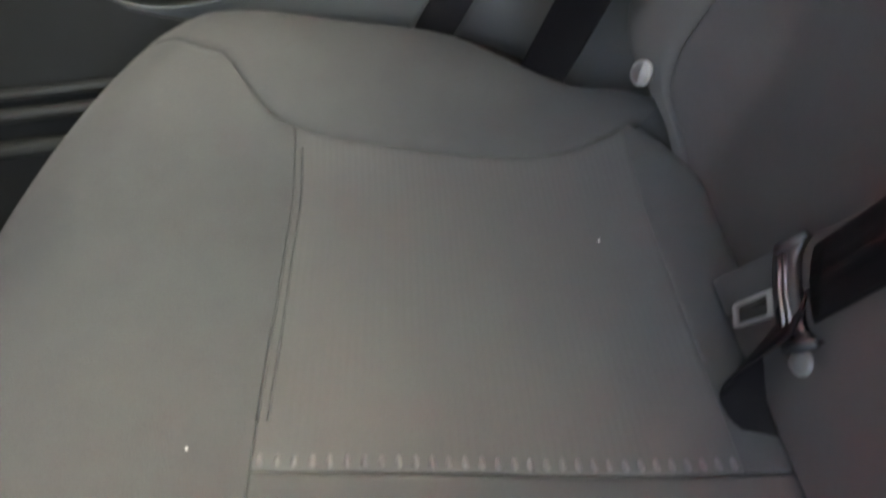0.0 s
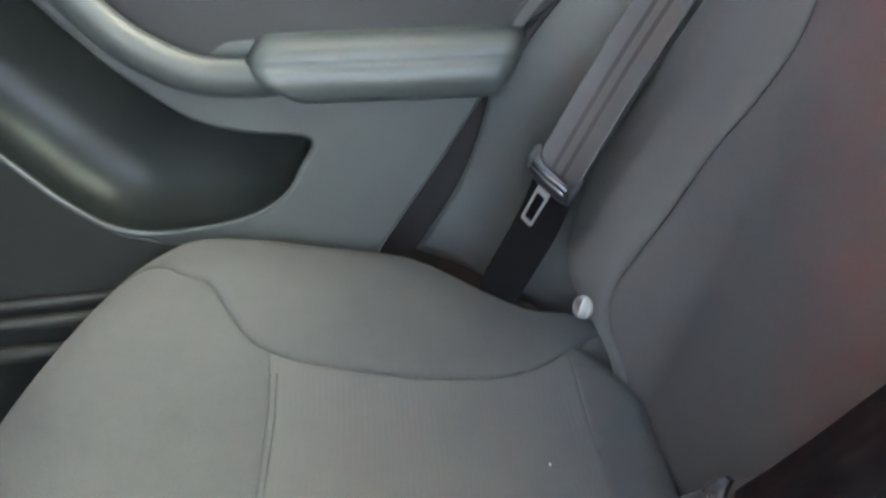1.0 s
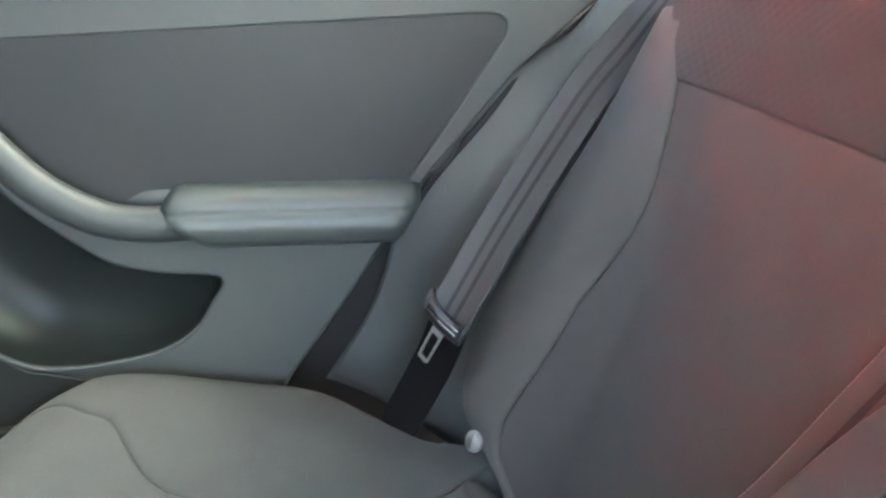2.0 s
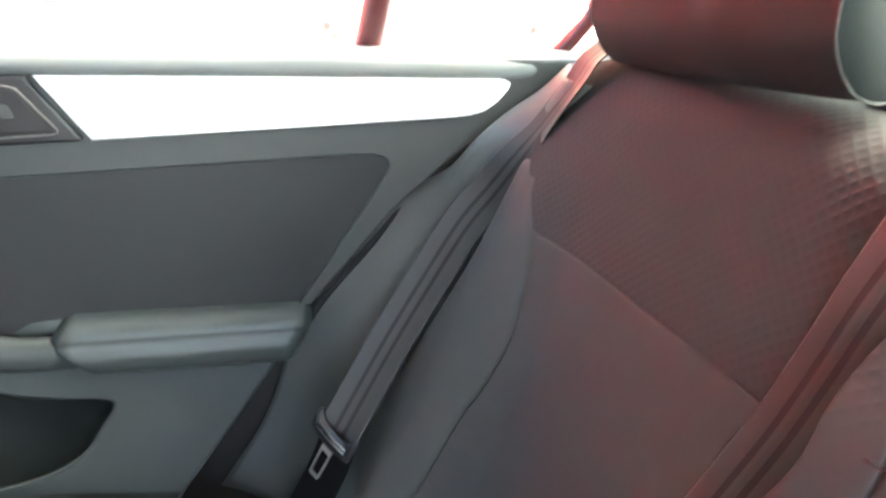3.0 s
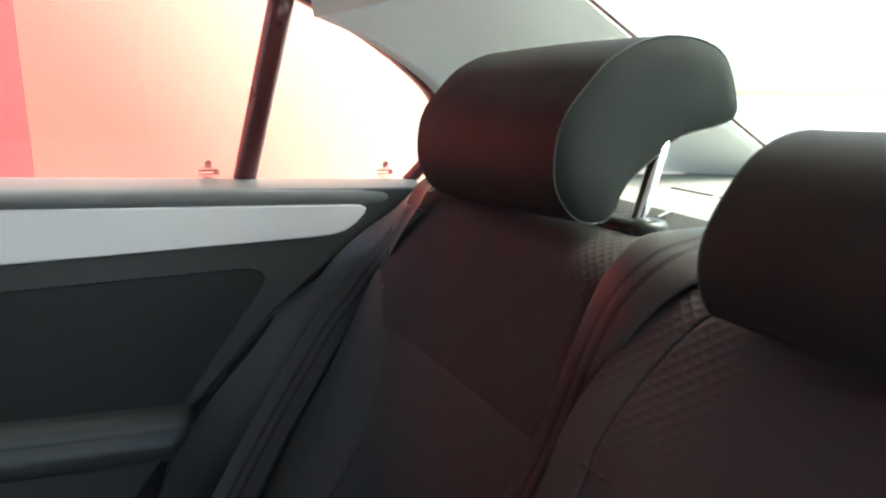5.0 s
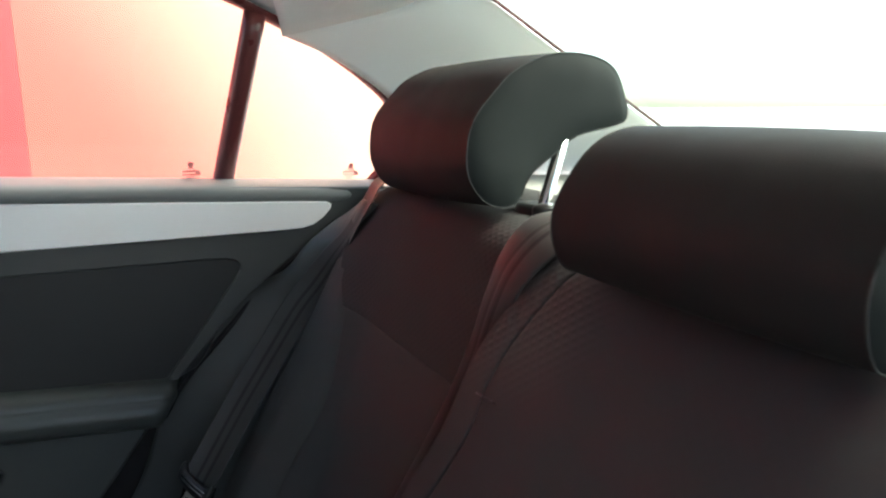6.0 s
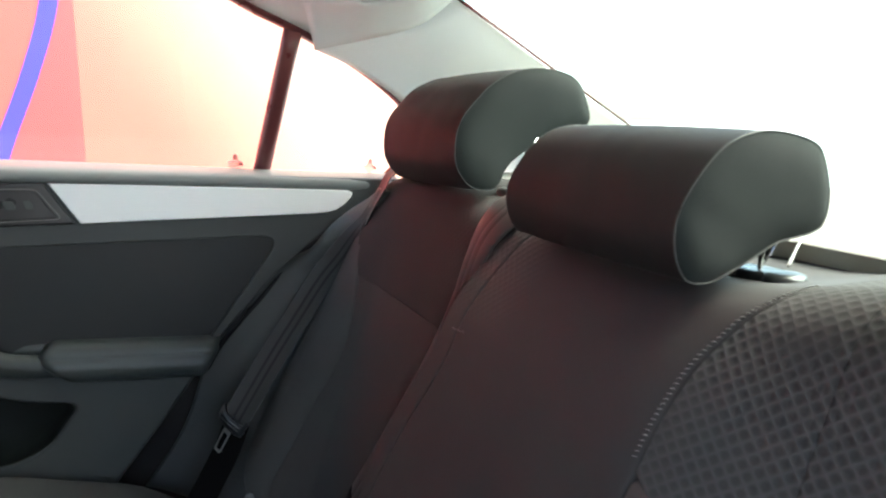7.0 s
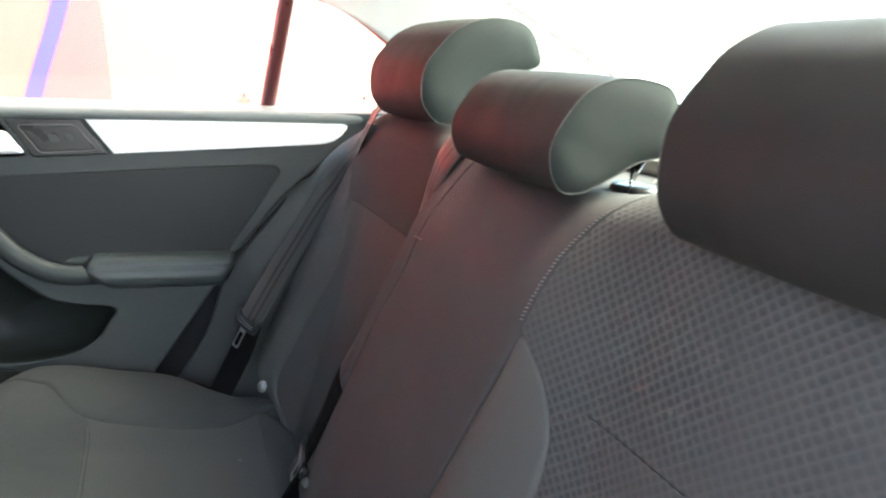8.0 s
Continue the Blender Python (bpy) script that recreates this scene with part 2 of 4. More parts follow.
RED_PAINT = material("red hoarding paint", (0.82, 0.082, 0.08), 0.55, vary=0.06, vary_scale=2)
ORANGE_PAINT = material("orange hoarding paint", (0.84, 0.15, 0.11), 0.55, vary=0.1, vary_scale=1.2)
# brighter light towards the upper right, painted as a paler orange
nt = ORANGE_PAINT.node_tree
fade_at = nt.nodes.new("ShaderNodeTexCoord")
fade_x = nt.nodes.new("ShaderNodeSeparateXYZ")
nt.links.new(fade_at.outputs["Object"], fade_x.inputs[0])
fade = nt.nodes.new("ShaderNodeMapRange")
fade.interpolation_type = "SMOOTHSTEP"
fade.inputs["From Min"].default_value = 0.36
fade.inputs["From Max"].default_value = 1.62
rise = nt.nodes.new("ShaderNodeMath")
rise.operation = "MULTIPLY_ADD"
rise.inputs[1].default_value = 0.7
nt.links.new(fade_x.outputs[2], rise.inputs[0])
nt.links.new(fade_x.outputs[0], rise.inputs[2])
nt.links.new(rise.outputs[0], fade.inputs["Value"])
lit_mix = nt.nodes.new("ShaderNodeMix")
lit_mix.data_type = "RGBA"
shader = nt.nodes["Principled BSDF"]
nt.links.new(fade.outputs[0], lit_mix.inputs["Factor"])
nt.links.new(shader.inputs["Base Color"].links[0].from_socket, lit_mix.inputs["A"])
lit_mix.inputs["B"].default_value = (0.9, 0.52, 0.37, 1)
nt.links.new(lit_mix.outputs["Result"], shader.inputs["Base Color"])
PALE_PAINT = material("coral hoarding paint", (0.80, 0.10, 0.08), 0.55, vary=0.1, vary_scale=1.2)
BLUE_PAINT = material("blue hoarding paint", (0.055, 0.05, 0.46), 0.5, vary=0.05)
REAR_GLASS = glass("green tinted rear glass", (0.82, 0.92, 0.87))
WINDOW_GLASS = glass("tinted glass", (0.93, 0.96, 0.94))
MARK = material("etched mark", (0.85, 0.36, 0.35), 0.6)


# ---- builders ----
from mathutils.geometry import tessellate_polygon


def sm(v, a, b):
    t = min(1.0, max(0.0, (v - a) / (b - a)))
    return t * t * (3 - 2 * t)


def curve(*pts):
    """A smooth function through (key, value) pairs."""
    ks = [p[0] for p in pts]
    vs = [p[1] for p in pts]
    n = len(ks)
    d = [(vs[i + 1] - vs[i]) / (ks[i + 1] - ks[i]) for i in range(n - 1)]
    g = [d[0]] + [(d[i - 1] + d[i]) / 2 for i in range(1, n - 1)] + [d[-1]]

    def f(k):
        if k <= ks[0]:
            return vs[0] + g[0] * (k - ks[0])
        if k >= ks[-1]:
            return vs[-1] + g[-1] * (k - ks[-1])
        i = max(j for j in range(n - 1) if ks[j] <= k)
        h = ks[i + 1] - ks[i]
        t = (k - ks[i]) / h
        return ((2 * t ** 3 - 3 * t * t + 1) * vs[i] + (t ** 3 - 2 * t * t + t) * h * g[i]
                + (3 * t * t - 2 * t ** 3) * vs[i + 1] + (t ** 3 - t * t) * h * g[i + 1])
    return f


def spline(pts, n, closed=False):
    """n points along a smooth line through pts."""
    P = [Vector(p) for p in pts]
    m = len(P)
    out = []
    spans = m if closed else m - 1
    for k in range(n):
        u = k / n * spans if closed else k / (n - 1) * spans
        i = min(int(u), spans - 1)
        t = u - i
        if closed:
            a, b, c, d = P[(i - 1) % m], P[i % m], P[(i + 1) % m], P[(i + 2) % m]
        else:
            b, c = P[i], P[i + 1]
            a = P[i - 1] if i > 0 else b * 2 - c
            d = P[i + 2] if i + 2 < m else c * 2 - b
        out.append(0.5 * ((2 * b) + (c - a) * t + (2 * a - 5 * b + 4 * c - d) * t * t + (3 * b - a - 3 * c + d) * t ** 3))
    return out


def part(name, bm, mat, parent=None, label="", smooth=True):
    me = bpy.data.meshes.new(name)
    bmesh.ops.recalc_face_normals(bm, faces=bm.faces)
    for f in bm.faces:
        f.smooth = smooth and f.material_index == 0
        f.material_index = 0
    bm.to_mesh(me)
    bm.free()
    me.materials.append(mat)
    ob = new(name, me)
    if parent is not None:
        ob.parent = parent
    if label:
        ob["label"] = label
    return ob


def thing(name, at, label, category, group="", kind=""):
    e = new(name)
    e.location = at
    e.empty_display_size = 0.05
    return tagged(e, label, category, group, kind)


def into(parent, *obs):
    """Hang parts built in world metres under a thing without moving them."""
    for o in obs:
        o.parent = parent
        o.matrix_parent_inverse = Matrix.Translation(parent.location).inverted()


def steps(n, e):
    """0..1 with close steps within e of both ends."""
    e = min(e, 0.3)
    edge = [0, e * 0.12, e * 0.35, e * 0.65, e]
    mid = [e + (1 - 2 * e) * k / n for k in range(1, n)]
    return edge + mid + [1 - k for k in reversed(edge)]


def grid_faces(bm, rows, closed_u=False):
    for a, b in zip(rows, rows[1:]):
        m = len(a)
        for i in range(m if closed_u else m - 1):
            j = (i + 1) % m
            q = [a[i], a[j], b[j], b[i]]
            q = [v for k, v in enumerate(q) if v not in q[:k]]
            if len(q) > 2:
                bm.faces.new(q)


def pillow(place, width, length, radius, depth, nu=24, nv=24, skirt=0.03, crown=0.0):
    """A stuffed panel. place(u, v, h) gives a point, h metres out of the surface, and its map; the rim rolls down by depth."""
    bm = bmesh.new()
    uvl = bm.loops.layers.uv.new("UVMap")
    us, vs = steps(nu, radius / width), steps(nv, radius / length)
    maps = {}
    rows = []

    def vert(u, v, h):
        p, q = place(u, v, h)
        w = bm.verts.new(p)
        maps[w] = q
        return w
    for v in vs:
        row = []
        for u in us:
            d = min(u * width, (1 - u) * width, v * length, (1 - v) * length)
            k = 1 - min(1.0, d / radius)
            h = -depth * (1 - math.sqrt(max(0.0, 1 - k * k))) + crown * 16 * u * (1 - u) * v * (1 - v)
            row.append(vert(u, v, h))
        rows.append(row)
    rim = rows[0] + [r[-1] for r in rows[1:-1]] + rows[-1][::-1] + [r[0] for r in rows[-2:0:-1]]
    grid_faces(bm, rows)
    spots = [(u, 0) for u in us] + [(1, v) for v in vs[1:-1]] + [(u, 1) for u in us[::-1]] + [(0, v) for v in vs[-2:0:-1]]
    low = [vert(u, v, -depth - skirt) for u, v in spots]
    grid_faces(bm, [rim, low], True)
    for f in bm.faces:
        for lp in f.loops:
            lp[uvl].uv = maps[lp.vert]
    return bm


def tube(pts, radius, sides=10, closed=False, flat=1.0, up=None):
    """A round or flattened tube along points; radius may be a list."""
    bm = bmesh.new()
    P = [Vector(p) for p in pts]
    n = len(P)
    rows = []
    for i, p in enumerate(P):
        if closed:
            d = P[(i + 1) % n] - P[i - 1]
        else:
            d = P[min(i + 1, n - 1)] - P[max(i - 1, 0)]
        d.normalize()
        ref = Vector(up) if up else (Vector((0, 0, 1)) if abs(d.z) < 0.9 else Vector((1, 0, 0)))
        a = d.cross(ref).normalized()
        b = a.cross(d).normalized()
        r = radius[i] if isinstance(radius, (list, tuple)) else radius
        rows.append([bm.verts.new(p + a * math.cos(t) * r * flat + b * math.sin(t) * r)
                     for t in (2 * math.pi * k / sides for k in range(sides))])
    if closed:
        rows.append(rows[0])
    grid_faces(bm, rows, True)
    if not closed:
        bm.faces.new(rows[0])
        bm.faces.new(rows[-1])
    return bm


def ribbon(centres, across, width, thick, crease=0.0):
    """Webbing: a flat band with its own map, along centres, with a direction across at each."""
    bm = bmesh.new()
    uvl = bm.loops.layers.uv.new("UVMap")
    maps = {}
    rows = []
    C = [Vector(c) for c in centres]
    A = [Vector(a).normalized() for a in across]
    run = 0.0
    cols = [-1, -0.92, -0.42, -0.36, -0.1, -0.04, 0.04, 0.1, 0.36, 0.42, 0.92, 1]
    lift = [0.2, 1, 1, 0.7, 0.7, 1, 1, 0.7, 0.7, 1, 1, 0.2]
    for i, c in enumerate(C):
        if i:
            run += (c - C[i - 1]).length
        d = (C[min(i + 1, len(C) - 1)] - C[max(i - 1, 0)]).normalized()
        nrm = A[i].cross(d).normalized()
        row = []
        for k, l in zip(cols, lift):
            wide = width[i] if isinstance(width, list) else width
            v = bm.verts.new(c + A[i] * k * wide / 2 + nrm * (thick / 2 * l + crease * (1 - k * k)))
            maps[v] = (k * wide / 2, run)
            row.append(v)
        for k in reversed(cols):
            v = bm.verts.new(c + A[i] * k * wide / 2 - nrm * (thick / 2 - crease * (1 - k * k)))
            maps[v] = (k * wide / 2, run)
            row.append(v)
        rows.append(row)
    grid_faces(bm, rows, True)
    bm.faces.new(rows[0])
    bm.faces.new(rows[-1])
    for f in bm.faces:
        for lp in f.loops:
            lp[uvl].uv = maps[lp.vert]
    return bm


def inset(outline, r):
    """The outline moved inwards by r."""
    n = len(outline)
    area = sum(outline[i][0] * outline[(i + 1) % n][1] - outline[(i + 1) % n][0] * outline[i][1] for i in range(n))
    s = 1 if area > 0 else -1
    out = []
    for i in range(n):
        p0, p1, p2 = (Vector(outline[(i + k) % n]) for k in (-1, 0, 1))
        e0, e1 = (p1 - p0).normalized(), (p2 - p1).normalized()
        n0, n1 = Vector((-e0.y, e0.x)) * s, Vector((-e1.y, e1.x)) * s
        b = (n0 + n1)
        b = b.normalized() if b.length > 1e-6 else n0
        out.append(p1 + b * r / max(0.35, b.dot(n0)))
    return out


def plate(outline, y_of, back, r=0.004, hole=None):
    """A door panel: an outline in x, z, its face at y_of(x, z) with rounded edges, running back by back metres."""
    bm = bmesh.new()
    loops = [list(map(Vector, outline))] + ([list(map(Vector, hole))] if hole else [])
    inner = []
    for k, lp in enumerate(loops):
        rings = []
        for a, dy in ((0, back), (0, r), (0.3, r * 0.3), (1, 0)):
            ring = inset(lp, r * a * (1 if k == 0 else -1)) if a else lp
            rings.append([bm.verts.new((q[0], y_of(q[0], q[1]) + dy, q[1])) for q in ring])
        grid_faces(bm, rings, True)
        inner.append(rings[-1])
    flat = [v for ring in inner for v in ring]
    for t in tessellate_polygon([[Vector((v.co.x, v.co.z, 0)) for v in ring] for ring in inner]):
        if len({flat[i] for i in t}) == 3 and not bm.faces.get([flat[i] for i in t]):
            bm.faces.new([flat[i] for i in t]).material_index = 1
    return bm


def box(x0, x1, y0, y1, z0, z1, bevel=0.003):
    bm = bmesh.new()
    bmesh.ops.create_cube(bm, size=1)
    for v in bm.verts:
        v.co = Vector(((x0 + x1) / 2 + v.co.x * (x1 - x0), (y0 + y1) / 2 + v.co.y * (y1 - y0), (z0 + z1) / 2 + v.co.z * (z1 - z0)))
    if bevel:
        bmesh.ops.bevel(bm, geom=list(bm.edges), offset=bevel, segments=2, affect="EDGES")
    return bm


def sheet(fn, nu, nv, thick):
    """A curved panel fn(u, v) with thickness along its own normal."""
    bm = bmesh.new()
    P = [[Vector(fn(u / nu, v / nv)) for u in range(nu + 1)] for v in range(nv + 1)]
    front, back = [], []
    for j in range(nv + 1):
        fr, bk = [], []
        for i in range(nu + 1):
            du = P[j][min(i + 1, nu)] - P[j][max(i - 1, 0)]
            dv = P[min(j + 1, nv)][i] - P[max(j - 1, 0)][i]
            n = du.cross(dv)
            n = n.normalized() if n.length > 1e-9 else Vector((0, 0, 1))
            fr.append(bm.verts.new(P[j][i]))
            bk.append(bm.verts.new(P[j][i] + n * thick))
        front.append(fr)
        back.append(bk)
    grid_faces(bm, front)
    grid_faces(bm, back)
    rim = lambda g: g[0] + [r[-1] for r in g[1:-1]] + g[-1][::-1] + [r[0] for r in g[-2:0:-1]]
    count = len(bm.faces)
    grid_faces(bm, [rim(front), rim(back)], True)
    bm.faces.ensure_lookup_table()
    for f in bm.faces[count:]:
        f.material_index = 1
    return bm


# ---- ground, hoarding ----
GROUND_Z = -0.32
BOARD_TOP = 3.2
bm = bmesh.new()
bmesh.ops.create_grid(bm, x_segments=8, y_segments=8, size=600)
for v in bm.verts:
    v.co.z = GROUND_Z
tagged(part("ground", bm, CONCRETE), "pale worn concrete ground around the car", "ground", kind="structure")

hoarding = thing("hoarding", (-0.5, 2.2, GROUND_Z), "tall painted hoarding in red and orange beside the car", "hoarding")
edge_x = -0.45
into(hoarding,
     part("red_panel", box(-4.2, edge_x, 2.2, 2.26, GROUND_Z, BOARD_TOP, 0), RED_PAINT, None, "red painted panel", False),
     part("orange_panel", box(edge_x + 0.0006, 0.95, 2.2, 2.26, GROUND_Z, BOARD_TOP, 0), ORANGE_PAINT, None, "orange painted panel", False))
band = spline([(-0.812, 0.5), (-0.697, 0.87), (-0.594, 1.13), (-0.519, 1.37), (-0.477, 1.7)], 24)
bm = bmesh.new()
rows = [[bm.verts.new((p[0] - 0.026, 2.196, p[1])), bm.verts.new((min(p[0] + 0.028, edge_x), 2.196, p[1])),
         bm.verts.new((min(p[0] + 0.028, edge_x), 2.202, p[1])), bm.verts.new((p[0] - 0.026, 2.202, p[1]))] for p in band]
grid_faces(bm, rows, True)
bm.faces.new(rows[0]), bm.faces.new(rows[-1])
into(hoarding, part("stripe", bm, BLUE_PAINT, None, "curved blue painted stripe", False))
bm = bmesh.new()
curve_ends = [(band[0][0], GROUND_Z)] + [(p[0], p[1]) for p in band] + [(band[-1][0], BOARD_TOP)]
rows = [[bm.verts.new((-1.15, 2.198, z)), bm.verts.new((x, 2.198, z)), bm.verts.new((x, 2.204, z)), bm.verts.new((-1.15, 2.204, z))] for x, z in curve_ends]
grid_faces(bm, rows, True)
bm.faces.new(rows[0]), bm.faces.new(rows[-1])
into(hoarding, part("pale_panel", bm, PALE_PAINT, None, "coral painted area beyond the stripe", False))

# ---- body shell ----
tagged(part("floor", box(-1.75, 0.0, -0.76, 0.76, 0.02, 0.06), CARPET), "dark carpeted cabin floor", "floor", kind="structure")
tagged(part("seat_riser", box(-0.60, 0.20, -0.70, 0.70, 0.06, 0.315), CARPET), "carpeted step under the rear seat", "seat riser", kind="structure")
# filler added to make the gap between cushion and backrest dark
tagged(part("gap_filler", box(-0.22, 0.20, -0.62, 0.66, 0.316, 0.336), FELT), "added black felt filler that darkens the gap behind the cushion", "seat base", kind="structure")
tagged(part("sill_near", box(-1.75, 0.9, -0.86, -0.77, -0.05, 0.16, 0.02), PAINT), "painted door sill", "sill", kind="structure")
tagged(part("sill_far", box(-1.75, 0.9, 0.77, 0.86, -0.05, 0.16, 0.02), PAINT), "painted door sill", "sill", kind="structure")
# added out of view, where front seats would hold back light from ahead
tagged(part("wall_front", box(-1.06, -1.0, -0.74, 0.68, 0.02, 1.30, 0.02), WALL_DARK), "unseen dark wall in place of the front seats, cuts light from ahead", "wall", kind="structure")
tagged(part("wall_rear", box(0.235, 0.26, -0.72, 0.72, 0.02, 0.90, 0.004), FELT), "felt wall behind the rear seat", "wall", kind="structure")
# two unseen walls, added to limit how much light enters from the near side
tagged(part("wall_near", box(-1.0, -0.50, -0.81, -0.75, 0.10, 1.26, 0.01), PLASTIC_DARK), "unseen dark wall narrowing the light from the near side", "wall", kind="structure")
tagged(part("wall_near_low", box(-0.498, 0.16, -0.81, -0.778, 0.10, 0.48, 0.01), PLASTIC_DARK), "unseen dark wall cutting low light from the near side", "wall", kind="structure")
tagged(part("wheel_arch_near", box(-0.20, 0.24, -0.775, -0.755, 0.06, 0.885, 0.004), FELT), "black felt lining of the near wheel arch", "lining", kind="structure")
tagged(part("wall_far", box(-1.75, -1.17, 0.74, 0.80, 0.05, 0.97, 0.01), PLASTIC_DARK), "plain dark wall ahead of the door", "wall", kind="structure")
tagged(part("wheel_arch_far", box(-0.50, 0.24, 0.775, 0.795, 0.06, 0.885, 0.004), FELT), "black felt lining behind the door edge", "lining", kind="structure")
tagged(part("quarter_far", box(0.14, 0.9, 0.80, 0.86, 0.10, 0.90, 0.02), PAINT), "painted rear quarter", "quarter panel", kind="structure")
tagged(part("quarter_near", box(0.14, 0.9, -0.86, -0.80, 0.10, 0.90, 0.02), PAINT), "painted rear quarter", "quarter panel", kind="structure")


# side line of the roof above the far windows: x against height
ROOF_X = [-1.75, -1.2, -0.9, -0.6, -0.4, -0.25, -0.164, -0.12, -0.068, 0.012, 0.075, 0.129, 0.155, 0.1615, 0.157, 0.142]
ROOF_Z = [1.17, 1.295, 1.31, 1.30, 1.275, 1.232, 1.196, 1.176, 1.156, 1.121, 1.086, 1.048, 1.019, 0.992, 0.957, 0.936]
roof_z = curve(*zip(ROOF_X[:12], ROOF_Z[:12]))


def glass_y(z):
    return 0.755 - 0.42 * (z - 0.925)


def liner(side):
    centre_z = curve((-1.75, 1.22), (-1.2, 1.335), (-0.6, 1.345), (-0.2, 1.315), (0.0, 1.275), (0.18, 1.215))

    def fn(u, v):
        x = -1.75 + 1.93 * u
        zs = roof_z(min(x, 0.06))
        ys = glass_y(zs) - 0.012
        if x > 0.0:
            ys -= 0.16 * sm(x, 0.0, 0.18)
            zs = 1.117 + 0.085 * sm(x, 0.0, 0.2)
        k = v * 2 - 1
        return (x, ys * k, centre_z(x) - (centre_z(x) - zs) * abs(k) ** (3.2 - 1.2 * sm(x, -0.12, 0.02)))
    return fn


tagged(part("ceiling", sheet(liner(1), 160, 32, 0.02), LINER), "pale cloth headliner", "ceiling", kind="structure")


def edge_strip(side):
    line = spline([(-0.03, 0.660, 1.122), (0.04, 0.60, 1.138), (0.10, 0.55, 1.156), (0.135, 0.503, 1.19)], 21)
    under = liner(1)

    def fn(u, v):
        a = line[round(u * 20)]
        x = a.x - 0.035
        w = (x + 1.75) / 1.93
        rim = Vector(under(w, 1.0))
        b = Vector(under(w, 0.5 + 0.5 * (a.y - 0.075) / rim.y)) - Vector((0, 0, 0.001))
        p = a.lerp(b, v) + Vector((0, 0, 0.004 * math.sin(math.pi * v)))
        return (p.x, p.y * side, p.z)
    return fn


for side, tail in ((1, "far"), (-1, "near")):
    tagged(part("ceiling_edge_" + tail, sheet(edge_strip(side), 20, 6, 0.002 * side), LINER), "pale cloth edge of the headliner", "ceiling", kind="structure")


def pillar(side):
    top = spline([(-0.03, 0.660, 1.122), (0.04, 0.60, 1.138), (0.10, 0.55, 1.156), (0.135, 0.503, 1.19)], 20)
    bottom = [Vector((0.17, 0.735, 0.90)), Vector((0.70, 0.545, 0.885))]
    front = spline([(-0.03, 0.660, 1.122), (0.02, 0.661, 1.103), (0.08, 0.670, 1.072), (0.130, 0.682, 1.038), (0.164, 0.700, 0.995), (0.168, 0.721, 0.955), (0.152, 0.742, 0.90)], 20)
    back = [Vector((0.135, 0.503, 1.19)).lerp(Vector((0.70, 0.545, 0.888)), k / 19) for k in range(20)]

    def at(line, k):
        i = min(int(k * 19), 18)
        return line[i].lerp(line[i + 1], k * 19 - i)

    def fn(u, v):
        a, b = at(front, v), at(back, v)
        p = a.lerp(b, u) + (at(top, u) - front[0].lerp(back[0], u)) * (1 - v) ** 3
        p = p + Vector((0.012, 0.03, 0.02)) * (4 * u * (1 - u)) * v
        return (p.x, p.y * side, p.z)
    return fn


for side, tail in ((1, "far"), (-1, "near")):
    tagged(part("pillar_" + tail, sheet(pillar(side), 20, 20, 0.006 * side), PILLAR), "pale grey plastic rear pillar trim", "pillar trim", kind="structure")
    line = [(0.135 + (0.66 - 0.135) * k / 12, (0.4985 + 0.039 * k / 12) * side, 1.1905 - 0.274 * k / 12) for k in range(13)]
    tagged(part("rear_glass_seal_" + tail, tube(line, 0.0026, 8), FRAME_RED_LIT), "thin dark seal along the rear glass", "seal", kind="structure")

bm = sheet(lambda u, v: (0.135 + 0.545 * v + 0.05 * (1 - (2 * u - 1) ** 2), (2 * u - 1) * (0.5 + 0.04 * v), 1.196 - 0.30 * v + 0.02 * (1 - (2 * u - 1) ** 2)), 24, 12, 0.004)
pane = tagged(part("rear_window", bm, REAR_GLASS), "raked rear window glass", "window", kind="structure")
pane.visible_shadow = False

tagged(part("parcel_shelf", sheet(lambda u, v: (0.196 + 0.564 * v, (2 * u - 1) * (0.735 - 0.18 * v), 0.925 - 0.010 * v), 20, 30, 0.025), SHELF),
               "beige felt parcel shelf under the rear window", "parcel shelf", kind="structure")


# ---- far door ----
DOOR_EDGE = [(-0.349, 0.45), (-0.28, 0.537), (-0.222, 0.615), (-0.19, 0.665), (-0.125, 0.733), (-0.088, 0.772), (-0.041, 0.809), (-0.015, 0.828), (0.05, 0.866), (0.125, 0.90)]


def sill_z(x):
    return 0.9225 - 0.055 * x


def rounded(pts, n=6, cut=0.25):
    """Corners of an outline rounded."""
    out = []
    m = len(pts)
    for i in range(m):
        a, b, c = (Vector(pts[(i + k) % m]) for k in (-1, 0, 1))
        p, q = b.lerp(a, cut), b.lerp(c, cut)
        out += [(p * (1 - t) ** 2 + b * 2 * t * (1 - t) + q * t * t) for t in (k / n for k in range(n + 1))]
    return out


door = thing("car_door", (-0.6, 0.72, 0.12), "closed dark grey rear door with silver trim strip and map pocket", "car door")

pocket = [tuple(p) for p in spline([(-0.84, 0.82), (-0.76, 0.70), (-0.694, 0.608), (-0.657, 0.553), (-0.616, 0.513), (-0.567, 0.501), (-0.49, 0.505), (-0.444, 0.526), (-0.42, 0.556),
                                    (-0.4065, 0.5825), (-0.4615, 0.5955), (-0.50, 0.609), (-0.526, 0.629), (-0.566, 0.672), (-0.592, 0.708), (-0.625, 0.757), (-0.70, 0.85), (-0.78, 0.87)], 108, True)]
